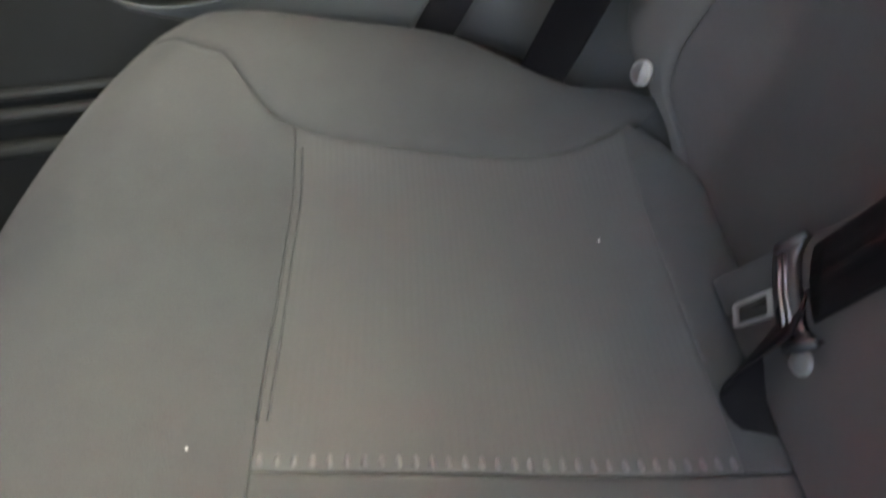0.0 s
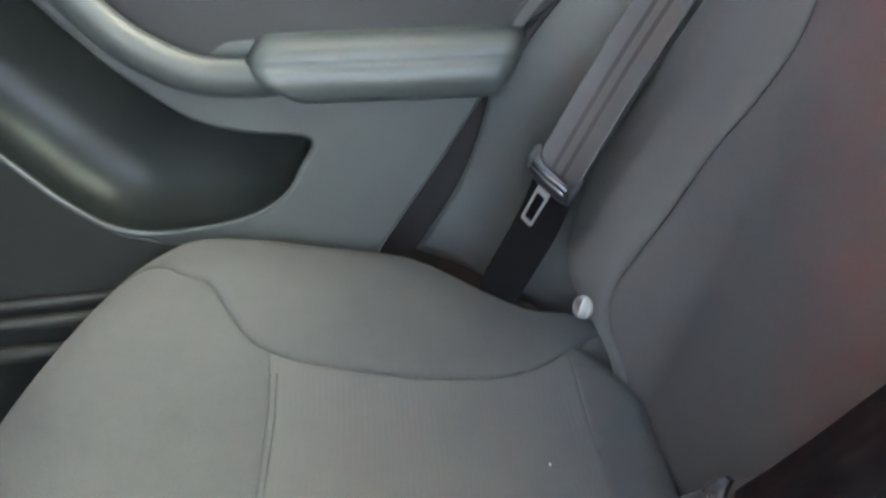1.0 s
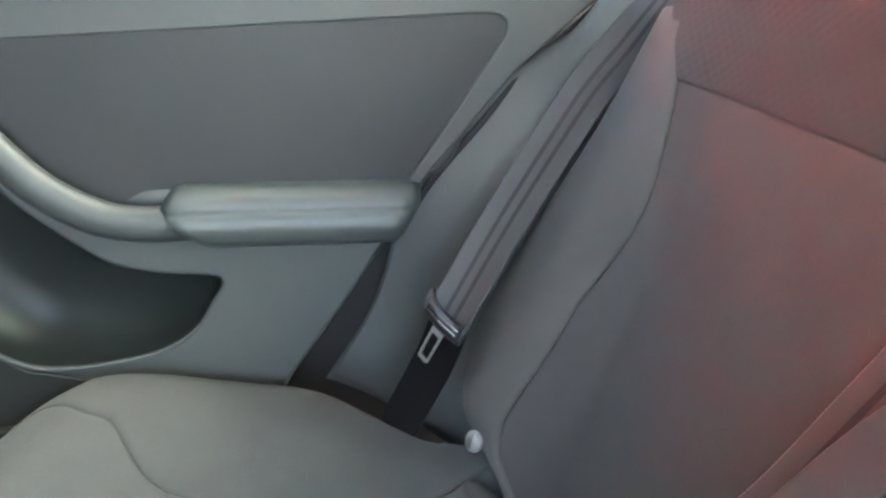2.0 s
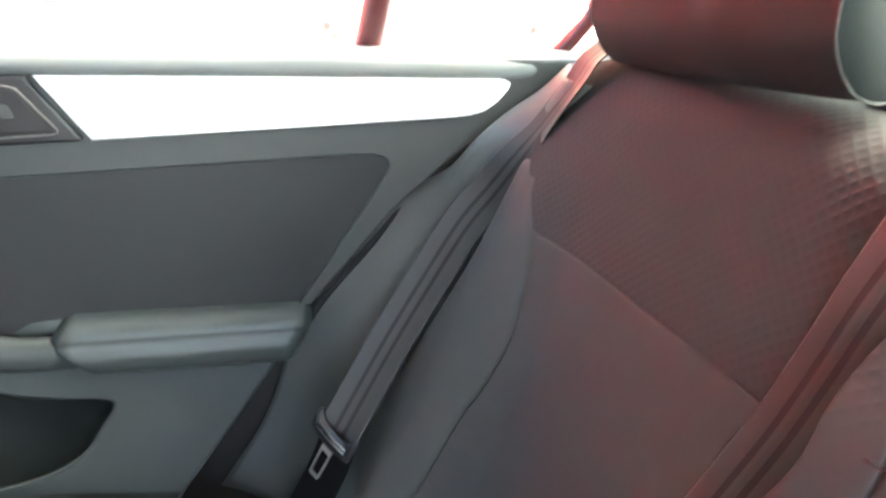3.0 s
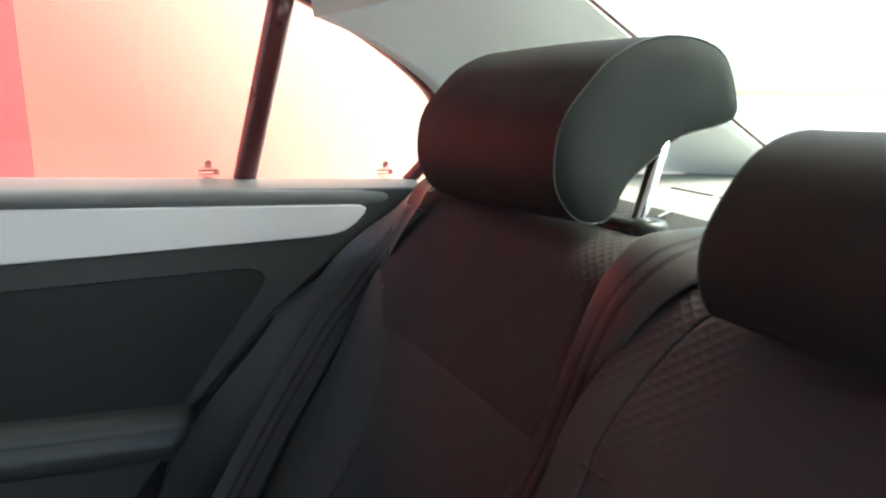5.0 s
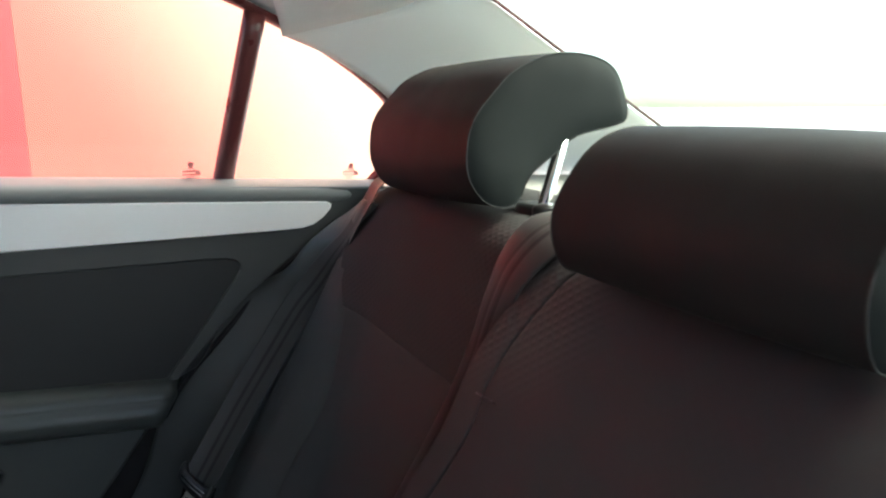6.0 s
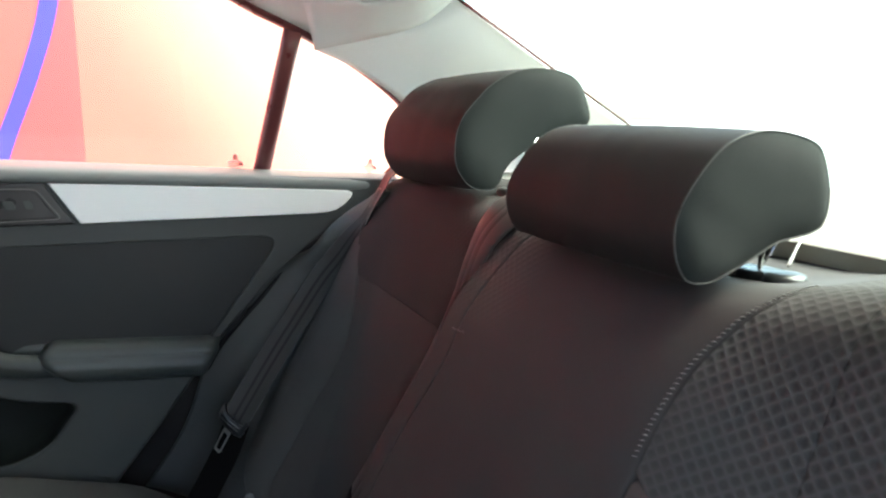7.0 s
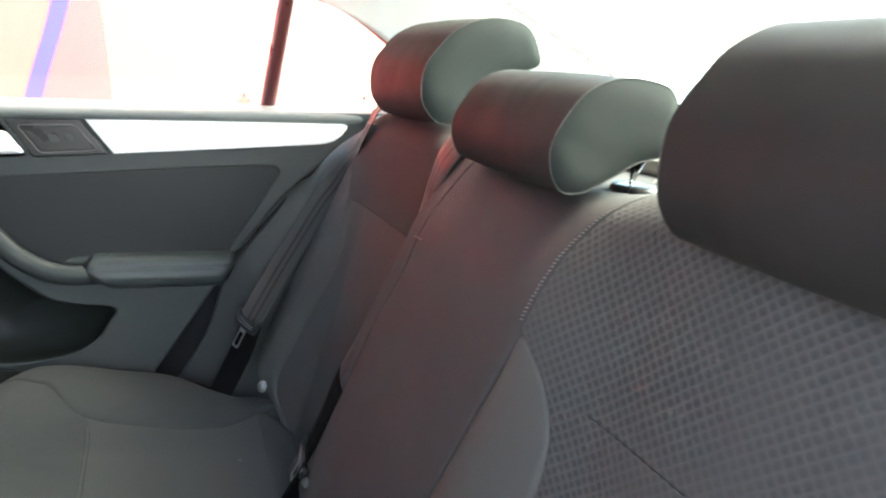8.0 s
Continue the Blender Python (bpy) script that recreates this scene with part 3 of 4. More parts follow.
lower_out = [(-1.15, 0.10), (-0.55, 0.10), (-0.42, 0.34), (-0.349, 0.45), (-0.28, 0.537), (-0.222, 0.615), (-0.195, 0.655), (-0.43, 0.660), (-0.487, 0.664), (-0.52, 0.688), (-0.548, 0.715), (-0.572, 0.75), (-0.60, 0.795), (-0.64, 0.855), (-0.68, 0.91), (-1.15, 0.91)]
into(door, part("lower_panel", plate(lower_out, lambda x, z: 0.688 + 0.22 * max(0.0, 0.5 - z) * sm(-x, 0.40, 0.56), 0.06, 0.006, pocket), PLASTIC_MID, None, "grey grained plastic lower panel"))
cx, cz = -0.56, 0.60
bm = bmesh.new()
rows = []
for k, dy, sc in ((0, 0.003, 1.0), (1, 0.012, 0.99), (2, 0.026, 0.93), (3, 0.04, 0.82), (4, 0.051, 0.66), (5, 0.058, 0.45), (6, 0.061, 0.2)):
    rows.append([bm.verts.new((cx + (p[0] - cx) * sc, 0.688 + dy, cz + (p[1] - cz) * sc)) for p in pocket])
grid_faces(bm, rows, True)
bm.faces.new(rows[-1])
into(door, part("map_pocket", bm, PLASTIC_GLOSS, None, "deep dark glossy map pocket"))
lip = [(p[0], 0.686, p[1]) for p in pocket[6:] if p[1] < 0.70 and p[0] < -0.425 and (p[0] < -0.66 or p[1] < 0.54) and not (p[0] > -0.60 and p[1] > 0.56)]
lip.sort(key=lambda p: p[0])
into(door, part("pocket_lip", tube(lip, [0.0028 * min(1.0, 0.2 + k / 8, 0.2 + (len(lip) - 1 - k) / 8) for k in range(len(lip))], 8), PLASTIC_MID, None, "rounded lip of the map pocket"))
# recessed inlay, leaning outwards towards the armrest
inlay_out = rounded([(-1.15, 0.90), (-1.15, 0.847), (-0.06, 0.847), (-0.165, 0.667), (-0.44, 0.652), (-0.50, 0.656), (-0.535, 0.680), (-0.56, 0.712), (-0.59, 0.752), (-0.63, 0.815), (-0.67, 0.88)], 5, 0.12)
inlay_y = lambda x, z: 0.6935 + 0.004 * (0.835 - z) / 0.165 - 0.002
into(door, part("inlay", plate(inlay_out, inlay_y, 0.02, 0.006), PLASTIC_DARK, None, "dark soft inlay panel"))

# upper band round the inlay
upper_out = ([(-1.15, 0.840), (-0.5, 0.8314), (-0.13, 0.8278), (-0.1135, 0.8268), (-0.1045, 0.8242), (-0.0995, 0.8195), (-0.0978, 0.814), (-0.100, 0.807), (-0.148, 0.741), (-0.204, 0.668)] + DOOR_EDGE[3:]
             + [(0.128, 0.914), (-1.15, 0.978)])
into(door, part("upper_panel", plate(upper_out, lambda x, z: 0.69, 0.03, 0.003), PLASTIC_BAND, None, "dark grey grained upper panel"))
roll = spline([(0.690, -0.024), (0.6855, -0.018), (0.6855, -0.011), (0.690, -0.004), (0.702, 0.000), (0.728, 0.004), (0.752, 0.004), (0.772, 0.000)], 17)


def shoulder_at(u, v):
    x = -1.15 + 1.275 * u
    p = roll[min(16, round(v * 16))]
    return (x, p.x + 0.022 * sm(u, 0.93, 1) * (1 - v), sill_z(x) + p.y)


bm = sheet(shoulder_at, 40, 16, -0.01)
into(door, part("shoulder", bm, PLASTIC_SILL, None, "soft grey window shoulder"))
trim_out = [(-0.412, 0.922), (-0.20, 0.911), (0.008, 0.900), (0.028, 0.8985), (0.0355, 0.8945), (0.0335, 0.888), (0.022, 0.876), (0.008, 0.867), (-0.008, 0.863), (-0.03, 0.862), (-0.2, 0.862), (-0.375, 0.862)]
into(door, part("trim_strip", plate(trim_out, lambda x, z: 0.684, 0.012, 0.002), SILVER, None, "brushed silver trim strip"))
switch_out = [(-0.53, 0.926), (-0.418, 0.922), (-0.381, 0.862), (-0.495, 0.862)]
plate_ob = part("switch_plate", plate(rounded(switch_out, 4, 0.05), lambda x, z: 0.684, 0.012, 0.003), PLASTIC_BLACK, None, "black window switch plate")
into(door, plate_ob)
sw_rim = rounded([(-0.512, 0.917), (-0.428, 0.914), (-0.398, 0.87), (-0.484, 0.869)], 5, 0.12)
into(door, part("switch_rim", tube([(p[0], 0.683, p[1]) for p in sw_rim], 0.0008, 6, True), PLASTIC_GREY, None, "thin grey rim"))
sw_face = part("switch", plate(inset(sw_rim, 0.002), lambda x, z: 0.6835, 0.006, 0.002), PLASTIC_BLACK, None, "glossy dark rocker switch")
into(door, sw_face)
for x, w in ((-0.463, 0.014), (-0.440, 0.010)):
    icon = rounded([(x - w / 2, 0.899), (x + w / 2, 0.898), (x + w / 2 + 0.003, 0.886), (x - w / 2 + 0.003, 0.886)], 4, 0.3)
    into(door, part("switch_icon", plate(icon, lambda x, z: 0.6829, 0.0008, 0.0003), PLASTIC_MID, None, "faint grey printed icon"))
handle_out = [(-0.60, 0.93), (-0.535, 0.927), (-0.502, 0.862), (-0.60, 0.862)]
into(door, part("handle_recess", plate(handle_out, lambda x, z: 0.69, 0.012, 0.002), PLASTIC_BLACK, None, "dark recess of the door handle"))
lever = [(-0.585, 0.872), (-0.506, 0.87), (-0.527, 0.905), (-0.535, 0.908), (-0.545, 0.906)]
into(door, part("handle", plate(rounded(lever, 4, 0.1), lambda x, z: 0.676, 0.014, 0.004), SILVER, None, "satin silver inner door handle"))

# armrest with its pull running forward and up
bm = bmesh.new()
sec = [(0.735, 0.684), (0.715, 0.690), (0.695, 0.690), (0.682, 0.686), (0.6735, 0.680), (0.6695, 0.672), (0.6688, 0.666), (0.6655, 0.660), (0.6632, 0.650), (0.667, 0.636), (0.679, 0.627), (0.700, 0.624), (0.735, 0.624)]
sec = [tuple(p) for p in spline(sec, 44)]
rows = []
for k in range(25):
    u = k / 24
    row = []
    for y, z in sec:
        x0 = -0.447 + 0.028 * abs((z - 0.666) / 0.03) ** 1.5 * (1 if z < 0.666 else 0.7)
        x1 = -0.186 - 0.5 * max(0.0, 0.672 - z) - 0.22 * max(0.0, 0.70 - y)
        x = x0 + (x1 - x0) * u
        end = min(u, 1 - u) * 0.26
        pinch = 1 - 0.12 * (1 - min(1.0, end / 0.012)) ** 2
        row.append(bm.verts.new((x, 0.735 + (y - 0.735) * pinch, 0.645 + (z - 0.656) * pinch - 0.085 * (x + 0.32))))
    rows.append(row)
grid_faces(bm, rows)
bm.faces.new(rows[0]), bm.faces.new(rows[-1])
into(door, part("armrest", bm, PLASTIC_SOFT, None, "padded grey armrest"))
pull = spline([(-0.70, 0.70, 0.93), (-0.64, 0.688, 0.845), (-0.600, 0.680, 0.785), (-0.572, 0.676, 0.742), (-0.548, 0.674, 0.708), (-0.520, 0.674, 0.682), (-0.487, 0.678, 0.662), (-0.44, 0.684, 0.652), (-0.40, 0.692, 0.650)], 40)
into(door, part("door_pull", tube(pull, [0.0165 + 0.002 * k / 39 for k in range(40)], 20, flat=0.8), PLASTIC_PULL, None, "curved grey door pull"))
cup = spline([(-0.515, 0.715, 0.663), (-0.485, 0.712, 0.673), (-0.45, 0.708, 0.675), (-0.41, 0.708, 0.67)], 14)
into(door, part("pull_cap", tube(cup, [0.004, 0.009, 0.012, 0.014, 0.015, 0.016, 0.016, 0.016, 0.016, 0.016, 0.016, 0.016, 0.016, 0.016], 12), PLASTIC_SOFT, None, "rounded grey end cap"))
# outer skin and back board
into(door, part("back_board", plate([(-1.15, 0.10), (-0.55, 0.10), (-0.36, 0.45), (-0.20, 0.665), (-0.02, 0.822), (0.12, 0.895), (-1.15, 0.96)], lambda x, z: 0.765, 0.03, 0.003), FELT, None, "black inner door board"))
into(door, part("outer_skin", plate([(-1.15, 0.05), (-0.5, 0.05), (-0.36, 0.42), (-0.02, 0.80), (0.14, 0.90), (-1.15, 0.97)], lambda x, z: 0.82, 0.012, 0.004), PAINT, None, "painted outer skin"))

# window frame, divider and panes
line = [(x, glass_y(z), z) for x, z in zip(ROOF_X, ROOF_Z)][1:]
line = spline(line, 70)
frame_line = [Vector((p.x, p.y, p.z)) for p in line] + [Vector((0.112, 0.752, 0.906))]
window = part("window_frame", tube(frame_line, 0.009, 10, flat=1.5), FRAME_RED_LIT, None, "dark frame round the window opening")
into(door, window)
div = [Vector((-0.104, glass_y(0.92), 0.92)).lerp(Vector((-0.0635, glass_y(1.15) - 0.002, 1.15)), k / 8) for k in range(9)]
into(door, part("window_divider", tube(div, 0.0155, 12, flat=0.93, up=(0, 1, 0)), FRAME_RED_LIT, None, "dark upright bar between the panes"))


def pane_of(x0, x1, lean0, lean1):
    def fn(u, v):
        x = x0 + lean0 * v + (x1 - x0 + (lean1 - lean0) * v) * u
        top = roof_z(x) if x <= 0.12 else 1.054 - 0.11 * ((x - 0.12) / 0.042) ** 2.2
        z = 0.905 + (top - 0.905) * v
        return (x, glass_y(z) + 0.006, z)
    return fn


for nm, a, b, la, lb in (("main_pane", -1.12, -0.108, 0, 0.04), ("quarter_pane", -0.106, 0.158, 0.04, 0)):
    g = part(nm, sheet(pane_of(a, b, la, lb), 24, 10, 0.004), WINDOW_GLASS, None, "clear side glass")
    g.visible_shadow = False
    into(door, g)


def glass_mark(x, z):
    """The small etched maker's mark: a dot over rows of short bars."""
    bm = bmesh.new()

    def bar(cx, cz, w, h):
        vs = [bm.verts.new((cx + sx * w / 2, glass_y(cz + sz * h / 2) - 0.0005 + dy, cz + sz * h / 2))
              for dy in (0, 0.0007) for sx, sz in ((-1, -1), (1, -1), (1, 1), (-1, 1))]
        for q in ((0, 1, 2, 3), (4, 5, 6, 7), (0, 1, 5, 4), (1, 2, 6, 5), (2, 3, 7, 6), (3, 0, 4, 7)):
            bm.faces.new([vs[k] for k in q])
    for k in range(8):
        a = k * math.pi / 4
        bar(x + 0.0028 * math.cos(a), z + 0.0135 + 0.0028 * math.sin(a), 0.0026, 0.0026)
    bar(x, z + 0.0135, 0.0055, 0.0055)
    for cx, cz, w, h in ((0, 0.0085, 0.010, 0.002), (-0.003, 0.0045, 0.018, 0.0028), (0.009, 0.0035, 0.006, 0.004), (0, -0.0005, 0.022, 0.0024), (0.010, 0.0, 0.007, 0.003), (-0.001, -0.0045, 0.011, 0.002), (0.002, -0.008, 0.005, 0.002)):
        bar(x + cx, z + cz, w, h)
    return bm


into(door, part("glass_mark", glass_mark(-0.146, 0.940), MARK, None, "small red etched mark on the glass", False),
     part("glass_mark", glass_mark(0.087, 0.929), MARK, None, "small red etched mark on the glass", False))

# added out of view to keep far-window light off the cushion's front
tagged(part("wall_far_blocker", sheet(lambda u, v: (-1.16 + 0.48 * u, glass_y(0.94 + 0.35 * v) - 0.02, 0.94 + 0.35 * v), 6, 6, 0.012), WALL_DARK), "unseen grey panel cutting light from the far window's front part", "wall", kind="structure")

# rubber seal along the door's rear edge
seal = spline([(x + 0.012, 0.706 + 0.045 * sm(x, 0.02, 0.12), z - 0.006) for x, z in DOOR_EDGE[2:]], 50)
tagged(part("door_seal", tube(seal, 0.004, 10), FELT), "black rubber door seal", "seal", kind="structure")
# kick plate of the door opening, below and ahead of the cushion
# carried up to the pocket lip, its dark colour stands for shade there
into(door, part("kick_panel", plate([(-1.15, 0.12), (-0.57, 0.12), (-0.45, 0.33), (-0.43, 0.43), (-0.46, 0.442), (-0.52, 0.466), (-0.572, 0.489), (-0.616, 0.506), (-0.657, 0.5465), (-0.694, 0.602), (-0.76, 0.696), (-0.84, 0.82), (-1.15, 0.88)], lambda x, z: 0.686, 0.02, 0.002), PLASTIC_KICK, None, "dark plastic kick panel, its upper part standing in for shade"))
for z, r, y in ((0.444, 0.006, 0.678), (0.424, 0.008, 0.672), (0.386, 0.010, 0.668)):
    into(door, part("moulding", tube([(-1.14, y, z + 0.012), (-0.80, y, z), (-0.50, y, z - 0.012)], r, 10), PLASTIC_KICK, None, "black plastic moulding"))
tagged(part("sill_trim", box(-1.0, -0.56, 0.60, 0.68, 0.06, 0.20, 0.02), PLASTIC_BLACK), "black plastic sill cover", "sill cover", kind="structure")


# ---- rear seat: backrest ----
TAN = 0.34
CA, SA = math.cos(math.atan(TAN)), math.sin(math.atan(TAN))
L1 = (0.895 - 0.36) / CA
RA = 0.055
L2 = L1 + RA * (math.pi / 2 - math.atan(TAN))
L3 = L2 + 0.10
L4 = L3 + 0.02 * math.pi / 2
YC = 0.02


def s_of(z):
    return (z - 0.36) / CA


def back_line(s):
    """The backrest's side view: a point (x, z) and the outward normal (x, z) at s metres from the foot."""
    if s <= L1:
        return -0.137 + SA * s, 0.36 + CA * s, -CA, SA
    px, pz = -0.137 + SA * L1, 0.36 + CA * L1
    cx, cz = px + RA * CA, pz - RA * SA
    if s <= L2:
        a = math.atan(TAN) + (s - L1) / RA
        return cx - RA * math.cos(a), cz + RA * math.sin(a), -math.cos(a), math.sin(a)
    if s <= L3:
        return cx + (s - L2), cz + RA, 0.0, 1.0
    a = min((s - L3) / 0.02, math.pi / 2)
    x, z = cx + L3 - L2 + 0.02 * math.sin(a), cz + RA - 0.02 + 0.02 * math.cos(a)
    return x, z - max(0.0, s - L4), math.sin(a), math.cos(a)


def contour(y, s, far):
    """How far the padding stands out of the profile; the middle part stands proud of the far seat."""
    z = 0.36 + CA * s
    mid = 0.0 if far else sm(y, -0.24, -0.08)
    c = mid * (0.03 * (1 - sm(s, 0.45, 0.60)) - 0.024 * sm(s, 0.52, 0.64) * (1 - sm(y, 0.05, 0.13)))
    w = y if y > YC else 2 * YC - y
    c += 0.075 * min(1.0, max(0.0, (0.9 - z) / 0.44)) * sm(w, 0.47, 0.575)
    c -= 0.003 * sm(w, 0.40, 0.55) * sm(s, 0.5, 0.62) + 0.004 * sm(w, 0.52, 0.59) * sm(s, 0.45, 0.56)
    c += 0.004 * math.sin(y * 9) * math.sin(s * 7)
    return c - 0.009 * (1 - sm(s, 0.0, 0.02))


def on_back(y, s, h=0.0, far=None):
    x, z, nx, nz = back_line(s)
    k = contour(y, s, y > Y_M(0.36 + CA * s) - 0.012 if far is None else far) + h
    return Vector((x + nx * k, y, z + nz * k))


Y_A = curve((0.36, 0.49), (0.40, 0.51), (0.43, 0.54), (0.455, 0.578), (0.48, 0.606), (0.51, 0.622), (0.55, 0.627), (0.594, 0.622), (0.65, 0.612), (0.726, 0.597), (0.812, 0.590), (0.869, 0.592), (0.91, 0.588), (0.96, 0.580), (1.1, 0.575))
Y_B = curve((0.36, 0.485), (0.395, 0.505), (0.425, 0.526), (0.45, 0.532), (0.54, 0.527), (0.60, 0.522), (0.64, 0.514), (0.69, 0.508), (0.729, 0.513), (0.773, 0.524), (0.83, 0.553))
Y_D = curve((0.36, 0.405), (0.41, 0.378), (0.50, 0.328), (0.585, 0.284), (0.70, 0.230), (0.785, 0.197), (0.815, 0.199), (0.85, 0.197), (0.886, 0.187), (0.916, 0.172), (0.946, 0.159), (1.1, 0.15))
Y_M = lambda z: Y_D(z) - 0.024 * (1 - sm(z, 0.52, 0.70))
Y_E = curve((0.36, 0.015), (0.50, -0.028), (0.596, -0.057), (0.671, -0.080), (0.735, -0.100), (0.792, -0.1145), (0.83, -0.117), (0.868, -0.122), (0.897, -0.132), (0.92, -0.142), (0.945, -0.150), (1.1, -0.16))
Y_F = curve((0.36, -0.13), (0.45, -0.15), (0.55, -0.17), (0.62, -0.181), (0.677, -0.184), (0.72, -0.180), (0.744, -0.170), (0.769, -0.149), (0.789, -0.116))
mirror = lambda f: (lambda z: 2 * YC - f(z))
SEAM_Z = 0.785
TOP = L4 + 0.06


def back_panel(y0, y1, s0, s1, h0=0.0, far=False):
    """Place function of a cover panel between two side lines (against height) and two lengths along the profile."""
    def place(u, v, h):
        s = s0 + (s1 - s0) * v
        z = 0.36 + CA * s
        a, b = y0(z), y1(z)
        y = a + (b - a) * u
        return on_back(y, s, h + h0, far), (y, s)
    return place


seat = thing("rear_seat", (-0.2, 0.02, 0.27), "rear bench seat with charcoal leatherette and waffle cloth covers", "car seat")
# foam body under the covers
bm = bmesh.new()
rows = []
for k in range(61):
    s = TOP * k / 60
    z = 0.36 + CA * s
    rows.append([bm.verts.new(on_back(2 * YC - Y_A(z) + (2 * Y_A(z) - 2 * YC) * i / 60, s, -0.013)) for i in range(61)])
grid_faces(bm, rows)
low = [bm.verts.new((v.co.x + 0.012, v.co.y, 0.30)) for v in rows[0]]
grid_faces(bm, [low, rows[0]])
bm.faces.new([low[0]] + [r[0] for r in rows])
bm.faces.new([low[-1]] + [r[-1] for r in rows])
bm.faces.new(low + [rows[-1][-1]] + rows[-1][1:-1][::-1] + [rows[-1][0]])
backrest = part("backrest", bm, RUBBER, None, "split backrest in charcoal leatherette with waffle cloth inserts")
into(seat, backrest)

bb = lambda nm, place, w, l, mat, lab, **k: into(backrest, part(nm, pillow(place, w, l, k.pop("r", 0.012), k.pop("d", 0.008), **k), mat, None, lab))
gap = 0.0007
off = lambda f, d: (lambda z: f(z) + d)
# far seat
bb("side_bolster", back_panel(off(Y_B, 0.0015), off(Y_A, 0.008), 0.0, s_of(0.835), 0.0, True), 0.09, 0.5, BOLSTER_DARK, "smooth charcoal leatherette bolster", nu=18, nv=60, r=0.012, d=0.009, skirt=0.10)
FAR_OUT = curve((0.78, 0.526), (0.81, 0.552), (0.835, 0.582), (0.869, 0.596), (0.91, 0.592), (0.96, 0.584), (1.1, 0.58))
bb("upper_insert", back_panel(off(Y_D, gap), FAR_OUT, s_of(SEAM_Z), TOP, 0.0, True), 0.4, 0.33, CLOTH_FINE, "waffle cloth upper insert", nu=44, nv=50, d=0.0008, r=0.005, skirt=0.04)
bb("lower_insert", back_panel(off(Y_M, gap), off(Y_B, -0.0012), 0.0, s_of(SEAM_Z), 0.0, True), 0.25, 0.42, CLOTH_RIB, "fine ribbed cloth lower insert", nu=40, nv=50, d=0.002, r=0.004)
# middle
bb("middle_cover", back_panel(off(Y_E, 0.0006), off(Y_M, -0.0345), 0.0, TOP), 0.26, 0.75, LEATHER_TOP, "smooth charcoal leatherette middle cover", nu=40, nv=80, r=0.006, d=0.0022, skirt=0.05)
bb("side_gusset", back_panel(off(Y_M, -0.0335), off(Y_M, -gap), 0.0, TOP), 0.034, 0.75, LEATHER_TOP, "charcoal leatherette gusset of the middle cover", nu=14, nv=80, r=0.005, d=0.0012, skirt=0.05)
tab = [on_back(0.143 + 0.028 * k / 6, s_of(0.806 - 0.002 * k / 6), 0.0004, False) for k in range(7)]
into(backrest, part("cover_seam", tube(tab, 0.0007, 6), RUBBER, None, "short dark sewn seam"))
# near seat
MA, MB = mirror(Y_A), mirror(Y_B)
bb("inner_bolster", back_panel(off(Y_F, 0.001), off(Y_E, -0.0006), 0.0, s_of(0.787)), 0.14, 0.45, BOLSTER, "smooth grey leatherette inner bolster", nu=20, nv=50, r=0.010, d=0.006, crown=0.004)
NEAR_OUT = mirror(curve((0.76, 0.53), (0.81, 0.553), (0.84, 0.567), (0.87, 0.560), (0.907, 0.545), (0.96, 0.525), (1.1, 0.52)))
bb("upper_insert", back_panel(NEAR_OUT, lambda z: -0.2045, s_of(0.7605), TOP), 0.33, 0.35, CLOTH_WAFFLE_LIT, "waffle cloth upper insert", nu=40, nv=60, d=0.0009, r=0.004)
bb("upper_margin", back_panel(lambda z: -0.2042, off(lambda z: Y_E(z) if z > 0.789 else Y_F(max(z, 0.75)), -0.0006), s_of(0.7601), TOP), 0.1, 0.35, CLOTH_WAFFLE_LIT, "waffle cloth margin beside the insert", nu=24, nv=60, d=0.0, r=0.0006)
bb("lower_insert", back_panel(off(MB, gap), off(Y_F, -gap), 0.0, s_of(0.760), 0.0), 0.25, 0.42, CLOTH_WAFFLE_LIT, "waffle cloth lower insert", nu=40, nv=50, d=0.0003, r=0.0008)
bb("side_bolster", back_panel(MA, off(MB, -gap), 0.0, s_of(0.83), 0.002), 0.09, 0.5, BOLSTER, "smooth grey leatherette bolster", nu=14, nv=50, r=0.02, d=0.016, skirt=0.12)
# decorative stitching down the near seam
bm = bmesh.new()
zz = 0.80
count = 0
while zz < 0.955 and count < 140:
    y = Y_E(zz) + 0.0052
    s = s_of(zz)
    slope = (Y_E(zz + 0.004) - Y_E(zz - 0.004)) / 0.008
    a, b = on_back(y - 0.0016, s + 0.0006, 0.0001), on_back(y + 0.0016, s - 0.0006, 0.0001)
    t = tube([a, a.lerp(b, 0.5) + Vector((-0.0006, 0, 0.0004)), b], 0.00038, 5)
    me = bpy.data.meshes.new("stitch")
    t.to_mesh(me)
    t.free()
    bm.from_mesh(me)
    bpy.data.meshes.remove(me)
    zz += 0.0036 / math.sqrt(1 + slope * slope)
    count += 1
into(backrest, part("stitching", bm, STITCH, None, "pale decorative stitching"))

# fastener at the foot of the bolster
bm = tube([Vector((-0.174, 0.525, 0.462)).lerp(Vector((-0.1768, 0.5235, 0.4635)), k) for k in (0, 0.9, 1.0, 1.0005, 0.93, 0.9305)], [0.0102, 0.0102, 0.0096, 0.0082, 0.0076, 0.001], 24)
into(backrest, part("clip_button", bm, PLASTIC_CLEAR, None, "round pale plastic clip button"))


